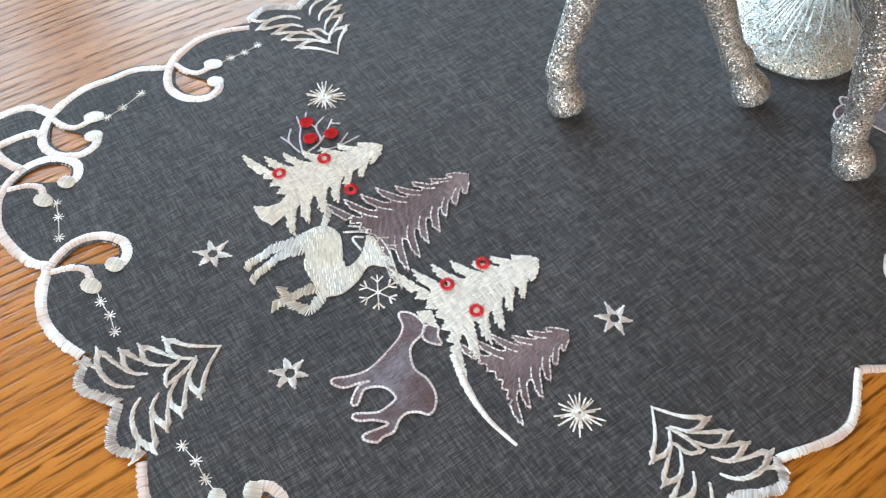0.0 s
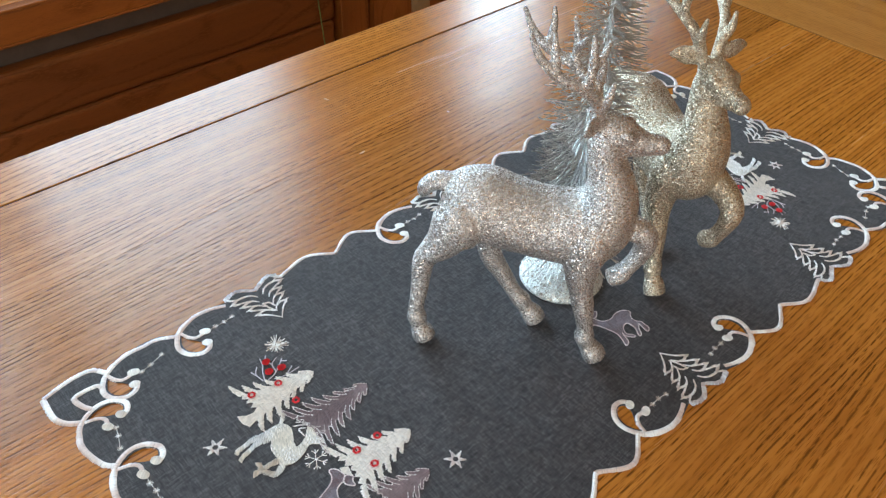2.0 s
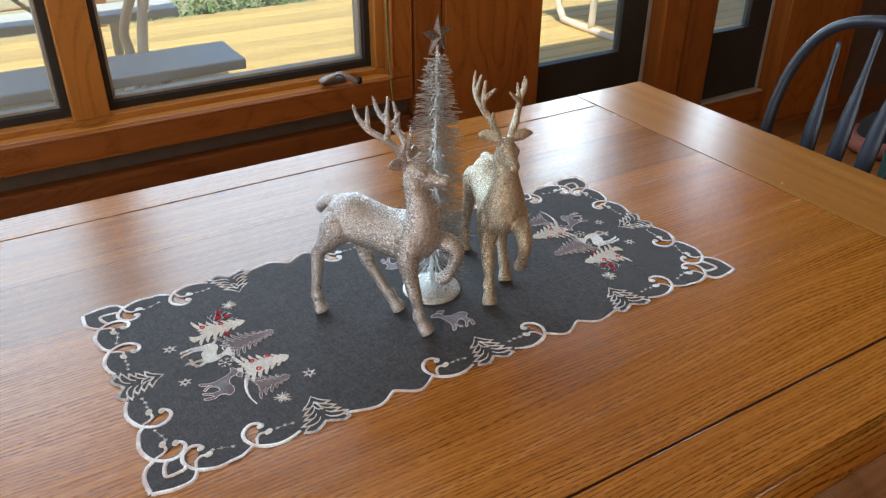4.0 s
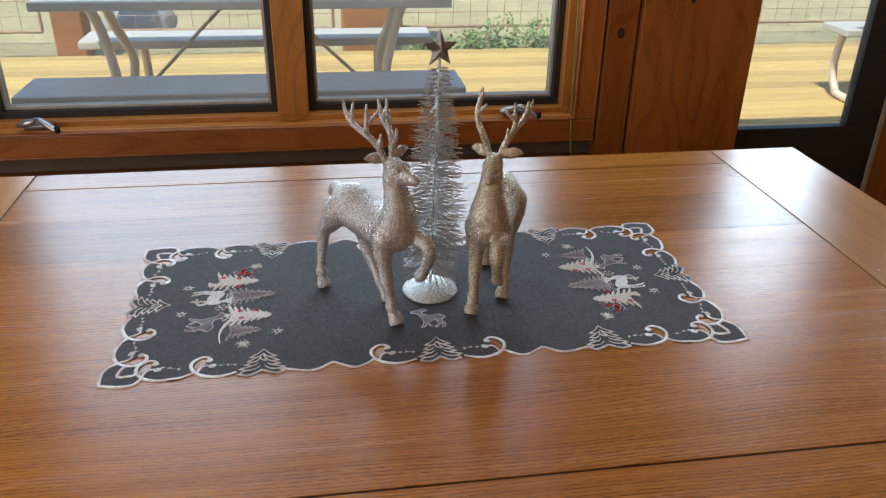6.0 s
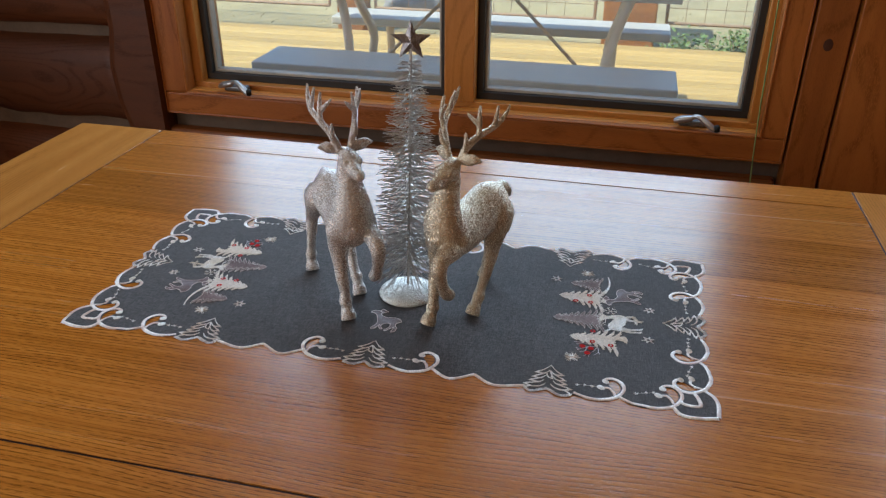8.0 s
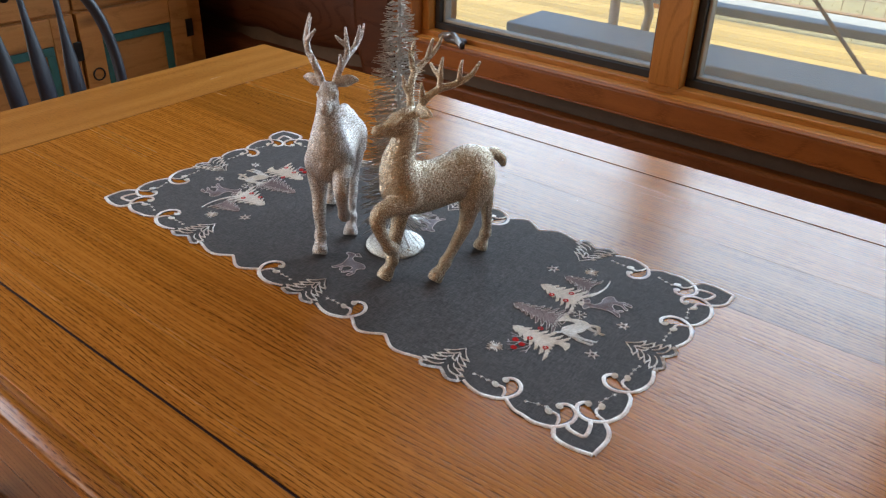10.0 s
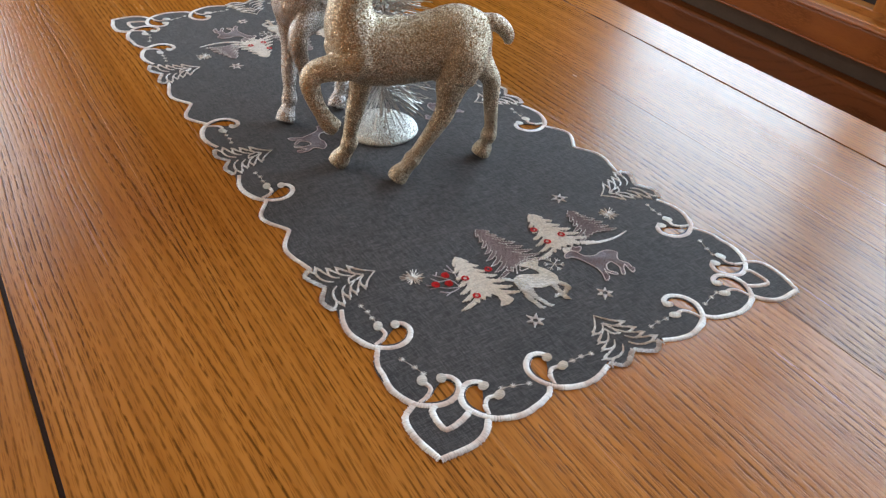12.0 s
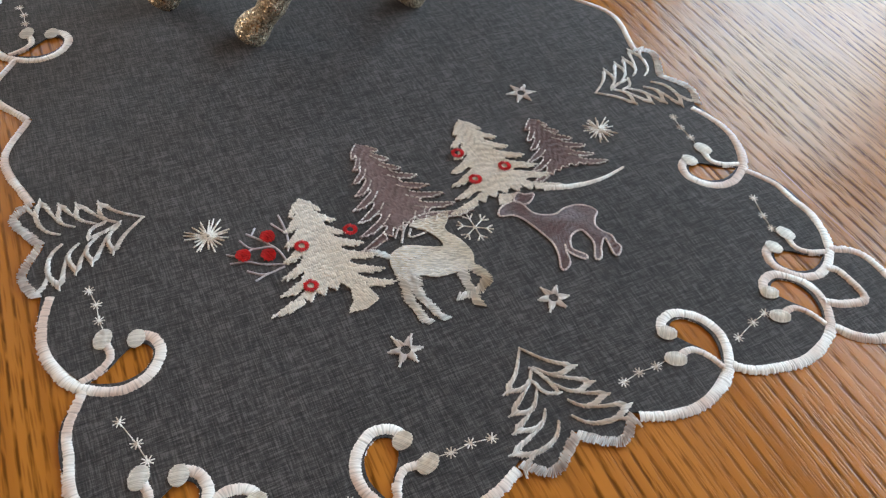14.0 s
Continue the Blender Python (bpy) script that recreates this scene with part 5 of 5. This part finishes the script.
    for i, (x, y) in enumerate(FLAKES):
        part("snowflake", ribbon([turned(q, half_turn) for q in flake_lines(x, y, 11.5, i)], Z, 0.0012, 0.3), flake_thread, runner, "white and gold stitched snowflake")
    part("snowflake", ribbon([turned(q, half_turn) for q in crystal_lines(299, 16, 9.5)], Z, 0.0008, 0.2), flake_thread, runner, "small white stitched snow crystal")
    for shape, label in ((DOE, "small mauve thread deer shape"), (DOE_EAR, "small mauve thread ear")):
        loop = turned([(p[1] - 58, -55 - 0.93 * (p[0] - 286)) for p in curve_through(shape, 3, True)], half_turn)
        fawn_ob = patch("fawn_patch", loop, 0.0004, doe_fill, label)
        part("fill_stitches", fill_threads(loop, 1.3, 0.003, 0.0009, Z + 0.0002, 0.0006, 0.0, 4), doe_thread, fawn_ob)
        part("fawn_outline", running([loop + [loop[0]]], 0.0016, 0.0002, 0.0013, 0.0003, 0.0009), rose_thread, fawn_ob, "pink grey outline")

# the cloth lies a little askew: each end is pulled by a few millimetres
for ob in runner.children_recursive:
    if ob.name == "cloth":
        continue
    co = np.zeros(len(ob.data.vertices) * 3, dtype=np.float32)
    ob.data.vertices.foreach_get("co", co)
    co = co.reshape(-1, 3)
    co[:, 0], co[:, 1] = askew(co[:, 0].copy(), co[:, 1].copy())
    ob.data.vertices.foreach_set("co", co.ravel())
    ob.data.update()

# ---------------------------------------------------------------- reindeer figures
def reindeer_mesh():
    """A standing reindeer with one foreleg raised; local x ahead, y to its left, origin on the cloth under its tail."""
    bm = bmesh.new()
    s = 0.001
    z0 = 750 - 751.5

    def limb(rows, sides=14, squash=None, steps=6):
        tube(bm, [(x * s, y * s, (z - 751) * s, r * s) for x, y, z, r in rows], sides, steps, squash)

    # trunk: round rump, tucked loin, deep chest
    limb([(15, 0, 900, 10), (22, 0, 899, 22), (44, 0, 896, 32.5), (66, 0, 890, 33), (92, 0, 885, 32), (118, 0, 884, 33.5), (140, 0, 888, 33), (158, 0, 894, 23), (169, 0, 898, 9)], 22, 0.88)
    limb([(30, -10, 902, 17), (33, -14, 888, 23), (30, -17, 868, 19)], 14)
    limb([(34, 9, 902, 17), (42, 13, 887, 24), (50, 16, 862, 19.5)], 14)
    # shoulders
    limb([(140, -13, 904, 14), (139, -17, 885, 18), (136, -17, 862, 14.5)], 14)
    limb([(140, 13, 904, 14), (141, 17, 886, 17), (146, 18, 875, 14)], 14)
    # neck and head
    limb([(140, 0, 888, 31), (146, 0, 908, 28), (147, 0, 926, 22.5), (143, 0, 941, 18.2), (138.5, 0, 955, 15.4), (136, 0, 968, 14), (135, 0, 978, 11)], 18, 0.92)
    limb([(124, 1, 978, 8), (132, 1, 978.5, 13), (144, 2, 975.5, 14.2), (156, 2.5, 971.5, 11), (166, 3, 969.5, 8.6), (175, 3.5, 969, 8), (180, 3.5, 969.5, 6.4), (183, 3.5, 970, 2.6)], 16, 0.93)
    limb([(150, 1, 966, 8.5), (160, 2, 964.5, 6.5), (169, 3, 965, 5)], 12)
    for sy in (-1, 1):
        limb([(146, 2 + 10 * sy, 981, 3.6), (151, 2 + 10 * sy, 979.5, 4.2), (156, 2 + 8.5 * sy, 977, 3)], 8)
    # tail
    limb([(22, 0, 911, 9), (12, 0, 911, 8.4), (4, 1, 906, 7.6), (-1, 2, 899, 6.6), (-2, 3, 891, 3.5)], 10)
    # hind legs
    limb([(30, -16, 884, 21), (22, -19, 866, 16.5), (10, -21, 851, 11.2), (4, -22, 840, 9.6), (2, -24, 815, 8), (-1, -26, 788, 7), (0, -27, 777, 9), (2, -28, 769, 7.4), (5, -28, 760, 10.3), (8, -28, 753.3, 10.4)])
    limb([(44, 16, 880, 20), (52, 16, 858, 16.5), (55, 15, 838, 11.6), (59, 15, 823, 10), (70, 16, 804, 8.2), (82, 16, 784, 7.2), (88, 17, 776, 9), (93, 17, 768, 7.6), (100, 17, 760, 10.3), (104, 17, 753.3, 10.4)])
    # planted foreleg, raised foreleg
    limb([(137, -15, 884, 19), (135, -18, 858, 15), (138, -18, 834, 10.6), (143, -18, 812, 9.4), (148, -17, 788, 7.2), (149, -17, 777, 9.2), (152, -17, 769, 7.8), (158, -17, 760, 10.6), (162, -17, 753.3, 10.6)])
    limb([(136, 15, 884, 18), (150, 18, 878, 15), (168, 20, 876, 12.4), (181, 20, 872, 11), (186, 21, 862, 10), (182, 21, 844, 8), (176, 21, 831, 7.6), (171, 21, 822, 9), (163, 21, 815, 8.4)])
    # ears: flat leaves held out to the sides
    limb([(127, -9, 986, 4.5), (125, -17, 990, 8), (122, -25, 992, 7), (119, -34, 991, 1.5)], 10, 0.45)
    limb([(127, 11, 986, 4.5), (126, 20, 990, 8), (125, 29, 992, 7), (123, 39, 991, 1.5)], 10, 0.45)
    # antlers: a beam that sweeps up, out and back, with tines that rise from it
    limb([(128, -7, 984, 5.2), (127, -11, 998, 4.9), (122, -18, 1012, 4.7), (113, -26, 1023, 4.4), (95, -32, 1034, 4.0), (82, -32, 1046, 3.2), (74, -30, 1062, 1.7)], 9)
    limb([(126, -11, 998, 4.4), (131, -16, 1011, 3.7), (134, -17, 1026, 1.7)], 8)
    limb([(94, -32, 1035, 3.7), (92, -29, 1048, 3.1), (90, -25, 1061, 1.7)], 8)
    limb([(115, -25, 1022, 4.1), (117, -27, 1034, 3.7), (117, -26, 1048, 3.1), (115, -24, 1062, 1.7)], 8)
    limb([(117, -26, 1037, 3.4), (123, -20, 1046, 2.9), (127, -13, 1055, 1.6)], 8)
    limb([(126, 8, 984, 5.2), (122, 12, 999, 4.9), (115, 17, 1009, 4.7), (104, 22, 1016, 4.4), (84, 29, 1023, 4.0), (71, 35, 1033, 3.2), (63, 39, 1048, 1.7)], 9)
    limb([(122, 12, 997, 4.4), (125, 16, 1010, 3.7), (126, 16, 1025, 1.7)], 8)
    limb([(84, 29, 1024, 3.7), (86, 34, 1038, 3.1), (85, 36, 1052, 1.7)], 8)
    limb([(105, 21, 1016, 4.1), (105, 22, 1028, 3.7), (104, 21, 1040, 3.1), (101, 20, 1053, 1.7)], 8)
    limb([(105, 22, 1029, 3.4), (109, 14, 1037, 2.9), (111, 8, 1044, 1.6)], 8)
    bmesh.ops.recalc_face_normals(bm, faces=bm.faces)
    mesh = bpy.data.meshes.new("rough")
    bm.to_mesh(mesh)
    bm.free()
    ob = new("rough", mesh)
    rm = ob.modifiers.new("union", "REMESH")
    rm.mode, rm.voxel_size, rm.use_smooth_shade = "VOXEL", 0.0011, True
    sm = ob.modifiers.new("soft", "SMOOTH")
    sm.factor, sm.iterations = 0.5, 5
    dg = bpy.context.evaluated_depsgraph_get()
    out = bpy.data.meshes.new_from_object(ob.evaluated_get(dg))
    bpy.data.objects.remove(ob)
    for p in out.polygons:
        p.use_smooth = True
    return out


deer_mesh = reindeer_mesh()
for x, y, heading, mesh, coating, colour in ((-0.1305, 0.0468, -54.1, deer_mesh, silver_glitter, "silver"), (0.1368, 0.0607, -113.0, deer_mesh.copy(), warm_lit_glitter, "warm-lit silver")):
    ob = part("reindeer_figure", mesh, coating)
    ob.matrix_world = Matrix.Translation((x, y, CLOTH)) @ Matrix.Rotation(radians(heading), 4, "Z")
    tagged(ob, colour + " glitter reindeer figure with raised foreleg", "figurine", "reindeer figures")

# ---------------------------------------------------------------- bottle-brush tree
tree = empty("tabletop_tree", Matrix.Translation((0.009, -0.003, CLOTH)), "silver bottle-brush tree with star on glitter base", "christmas tree")
foot = bmesh.new()
lathe(foot, [(0.0405, 0.0), (0.0418, 0.002), (0.0405, 0.0045), (0.034, 0.0085), (0.02, 0.0125), (0.008, 0.015), (0.003, 0.0155)], 48)
part("base", smooth(foot), white_glitter, tree, "white glitter round base")
LEAN = 0.027
stem = bmesh.new()
for ph in (0, math.pi):
    tube(stem, [(LEAN * z + 0.0013 * math.cos(z * 700 + ph), 0.0013 * math.sin(z * 700 + ph), z, 0.0013) for z in np.linspace(0.012, 0.356, 180)], 6, 1)
part("stem", smooth(stem), tinsel, tree, "twisted silver wire")


def needles():
    """Fine wires held in the twist of the stem: two strands that wind upwards, long below and short above."""
    rng = random.Random(17)
    verts, faces = [], []
    count = 1750
    for i in range(count):
        f = i / count
        z = 0.042 + 0.300 * f
        a = z * 2 * math.pi / 0.0125 + (i % 2) * math.pi + rng.gauss(0, 0.42)
        wide = np.interp(z, (0.04, 0.06, 0.10, 0.15, 0.19, 0.24, 0.28, 0.32, 0.342), (0.047, 0.052, 0.050, 0.045, 0.040, 0.034, 0.027, 0.020, 0.013))
        ln = float(wide) * rng.uniform(0.72, 1.08)
        if rng.random() < 0.04:
            ln *= rng.uniform(0.5, 1.15)
        tilt = rng.uniform(-0.16, 0.14) + 0.10 - (0.75 if f < 0.08 else 0.0) * rng.random()
        d = Vector((math.cos(a), math.sin(a), tilt)).normalized()
        bend = Vector((rng.uniform(-0.12, 0.12), rng.uniform(-0.12, 0.12), rng.uniform(-0.26, 0.04)))
        side = d.cross(Vector((0, 0, 1))).normalized()
        up = side.cross(d)
        base = len(verts)
        r = rng.uniform(0.00026, 0.00042)
        for t in (0.0, 0.55, 1.0):
            c = Vector((LEAN * z, 0, z)) + d * ln * t + bend * ln * t * t
            for k in range(3):
                q = 2 * math.pi * k / 3
                verts.append(c + (side * math.cos(q) + up * math.sin(q)) * r * (1.0 + 0.5 * t))
        for t in range(2):
            for k in range(3):
                p0 = base + t * 3
                faces.append((p0 + k, p0 + (k + 1) % 3, p0 + 3 + (k + 1) % 3, p0 + 3 + k))
        faces.append((base + 6, base + 7, base + 8))
    mesh = bpy.data.meshes.new("needles")
    mesh.from_pydata([tuple(v) for v in verts], [], faces)
    mesh.update()
    return mesh


tagged(part("needles", needles(), tinsel, tree, "fine silver wire needles"), kind="stuff")


def star_shape(outer, inner, depth):
    bm = bmesh.new()
    rim = []
    for k in range(10):
        r = outer if k % 2 == 0 else inner
        a = math.pi / 2 + math.pi * k / 5
        rim.append(bm.verts.new((r * math.cos(a), 0, r * math.sin(a))))
    for s in (-1, 1):
        c = bm.verts.new((0, s * depth, 0))
        for k in range(10):
            bm.faces.new((rim[k], rim[(k + 1) % 10], c))
    bmesh.ops.recalc_face_normals(bm, faces=bm.faces)
    return bm


part("star", star_shape(0.0265, 0.0112, 0.0065), star_metal, tree, "grey glitter five-pointed star", Matrix.Translation((0.0100, 0.0, 0.3655)) @ Matrix.Rotation(radians(12), 4, "Z"))

# ---------------------------------------------------------------- chairs, cabinet
def windsor_chair(m, label):
    """Hoop-back chair; local y ahead, seat over the origin."""
    chair = empty("windsor_chair", m, label, "chair", "chairs round the table")
    seat = bmesh.new()
    loop = [(x * 0.215 * (1 + 0.08 * y), y * 0.205) for x, y in blob(0, 0, 1, 1, 0, 28)]
    rows = [[seat.verts.new((p[0] * f, p[1] * f, z)) for p in loop] for f, z in ((0.9, 0.425), (1.0, 0.437), (1.0, 0.449), (0.94, 0.455), (0.6, 0.446))]
    for a, b in zip(rows, rows[1:]):
        for k in range(28):
            seat.faces.new((a[k], a[(k + 1) % 28], b[(k + 1) % 28], b[k]))
    seat.faces.new(list(reversed(rows[0])))
    seat.faces.new(rows[-1])
    part("seat", smooth(seat), navy_paint, chair)

    def back(x, h):
        return (x, -0.16 - 0.2 * (h - 0.45), h)

    hoop = bmesh.new()
    tube(hoop, [(*back(x, h), 0.0125) for x, h in ((-0.165, 0.44), (-0.2, 0.6), (-0.215, 0.74), (-0.195, 0.86), (-0.13, 0.945), (0, 0.975), (0.13, 0.945), (0.195, 0.86), (0.215, 0.74), (0.2, 0.6), (0.165, 0.44))], 12, 6)
    part("hoop", smooth(hoop), navy_paint, chair)
    # arrow-back spindles: flat paddles with a narrow neck
    for i in (-1.5, -0.5, 0.5, 1.5):
        top = 0.965 - 0.022 * i * i
        sp = bmesh.new()
        x0, x1 = i * 0.058, i * 0.077
        tube(sp, [(*back(x0 + (x1 - x0) * f, 0.44 + (top - 0.44) * f), r) for f, r in ((0, 0.0042), (0.2, 0.0055), (0.42, 0.0076), (0.62, 0.0072), (0.76, 0.0046), (0.86, 0.0030), (1, 0.0028))], 12, 5, 2.6)
        part("spindle", smooth(sp), navy_paint, chair)
    feet = {}
    for sx in (-1, 1):
        for sy in (-1, 1):
            lg = bmesh.new()
            a, b = Vector((sx * 0.12, sy * 0.12, 0.435)), Vector((sx * 0.2, sy * 0.2, 0.0))
            tube(lg, [(*(a.lerp(b, f)), r) for f, r in ((0, 0.012), (0.2, 0.017), (0.45, 0.021), (0.5, 0.014), (0.55, 0.02), (0.75, 0.016), (1, 0.011))], 12, 4)
            part("leg", smooth(lg), navy_paint, chair)
            feet[sx, sy] = a.lerp(b, 0.55)
    for sx in (-1, 1):
        st = bmesh.new()
        a, b = feet[sx, -1], feet[sx, 1]
        tube(st, [(*a, 0.008), (*((a + b) / 2), 0.013), (*b, 0.008)], 10, 5)
        part("stretcher", smooth(st), navy_paint, chair)
    st = bmesh.new()
    a, b = (feet[-1, -1] + feet[-1, 1]) / 2, (feet[1, -1] + feet[1, 1]) / 2
    tube(st, [(*a, 0.008), (*((a + b) / 2), 0.013), (*b, 0.008)], 10, 5)
    part("stretcher", smooth(st), navy_paint, chair)
    return chair


windsor_chair(pose(0.855, 0.049, 0, 0, 0, 90), "dark navy hoop-back windsor chair pushed to the table")
windsor_chair(pose(-0.865, 0.023, 0, 0, 0, -90), "dark navy hoop-back windsor chair pushed to the table")


def sideboard(x, y0, y1):
    """Pine sideboard with drawers over panelled doors; its front faces +x."""
    w = y1 - y0
    thing = empty("sideboard", Matrix.Translation((x, y0, 0)) @ Matrix.Rotation(radians(90), 4, "Z"), "pine sideboard with teal framed door panels and iron pulls", "sideboard")
    # local: x along the front towards the window, y back to the wall
    part("body", box(0, w, 0.012, 0.42, 0.04, 0.86, 0.003), pine, thing)
    part("worktop", box(-0.02, w + 0.02, -0.02, 0.43, 0.86, 0.89, 0.006), pine, thing)
    part("stile", box(w - 0.06, w, 0, 0.0118, 0.04, 0.86, 0.002), pine, thing)
    unit = 0.475
    for i in range(3):
        a = w - 0.065 - (i + 1) * unit + 0.01
        part("drawer", box(a, a + unit - 0.01, -0.006, 0.0118, 0.605, 0.78, 0.004), pine, thing)
        kn = bmesh.new()
        lathe(kn, [(0.006, 0), (0.006, 0.014), (0.016, 0.02), (0.014, 0.03), (0.004, 0.033)], 14)
        part("knob", smooth(kn), iron, thing, at=Matrix.Translation((a + unit / 2, -0.004, 0.69)) @ Matrix.Rotation(radians(90), 4, "X"))
        b = a + unit - 0.012
        door = part("door", box(a, b, -0.001, 0.0116, 0.06, 0.595), pine, thing)
        for n_, q in (("door_stile", (a, a + 0.085, 0.06, 0.595)), ("door_stile", (b - 0.085, b, 0.06, 0.595)), ("door_rail", (a + 0.086, b - 0.086, 0.5, 0.595)), ("door_rail", (a + 0.086, b - 0.086, 0.06, 0.15))):
            part(n_, box(q[0], q[1], -0.014, -0.0012, q[2], q[3], 0.003), pine, door)
        for q in ((a + 0.087, b - 0.087, 0.468, 0.498), (a + 0.087, b - 0.087, 0.152, 0.182), (a + 0.087, a + 0.117, 0.183, 0.467), (b - 0.117, b - 0.087, 0.183, 0.467)):
            part("teal_frame", box(q[0], q[1], -0.009, -0.0012, q[2], q[3], 0.002), teal_paint, door, "teal painted panel frame")
        hx = a + 0.042
        ring = bmesh.new()
        tube(ring, [(hx + 0.022 * math.cos(t), -0.022, 0.37 + 0.022 * math.sin(t), 0.003) for t in np.linspace(0, 2 * math.pi, 21)], 8, 1)
        part("ring_pull", smooth(ring), iron, door, "dark iron ring pull")
        part("hinge", box(b - 0.02, b + 0.012, -0.018, -0.0142, 0.43, 0.5, 0.002), iron, door, "dark iron hinge")
    return thing


sideboard(-2.13, -0.25, 1.22)

# things on the floor beyond the far end of the table
stand = empty("plant_stand", Matrix.Translation((2.75, 0.62, 0)), "teal painted wooden stand", "stand")
for dx, dy in ((-0.14, -0.14), (0.14, -0.14), (-0.14, 0.14), (0.14, 0.14)):
    part("leg", box(dx - 0.025, dx + 0.025, dy - 0.025, dy + 0.025, 0, 0.8, 0.003), teal_paint, stand)
part("top", box(-0.2, 0.2, -0.2, 0.2, 0.8, 0.83, 0.005), teal_paint, stand)
bed = empty("pet_bed", Matrix.Translation((2.86, 0.95, 0)), "round muted pink pet bed with dark mound", "pet bed")
rim = bmesh.new()
tube(rim, [(0.13 * math.cos(t), 0.13 * math.sin(t), 0.036, 0.036) for t in np.linspace(0, 2 * math.pi, 33)], 12, 1)
part("rim", smooth(rim), bed_pink, bed)
# plain dark stand-in for whatever lies in the bed
cushion = bmesh.new()
lathe(cushion, [(0.11, 0.0), (0.115, 0.05), (0.105, 0.11), (0.07, 0.155), (0.02, 0.17)], 24)
part("cushion", smooth(cushion), bed_dark, bed)

# floor boards
for i in range(36):
    y = -3.2 + i * 0.131
    ob = part("floor_board", box(-3.6, 3.6, 0, 0.1295, -0.016, 0, 0.0015, 1) if i == 0 else board0, floor_wood, floor_base)
    if i == 0:
        board0 = ob.data
    ob.matrix_world = Matrix.Translation((0.98, y, 0))
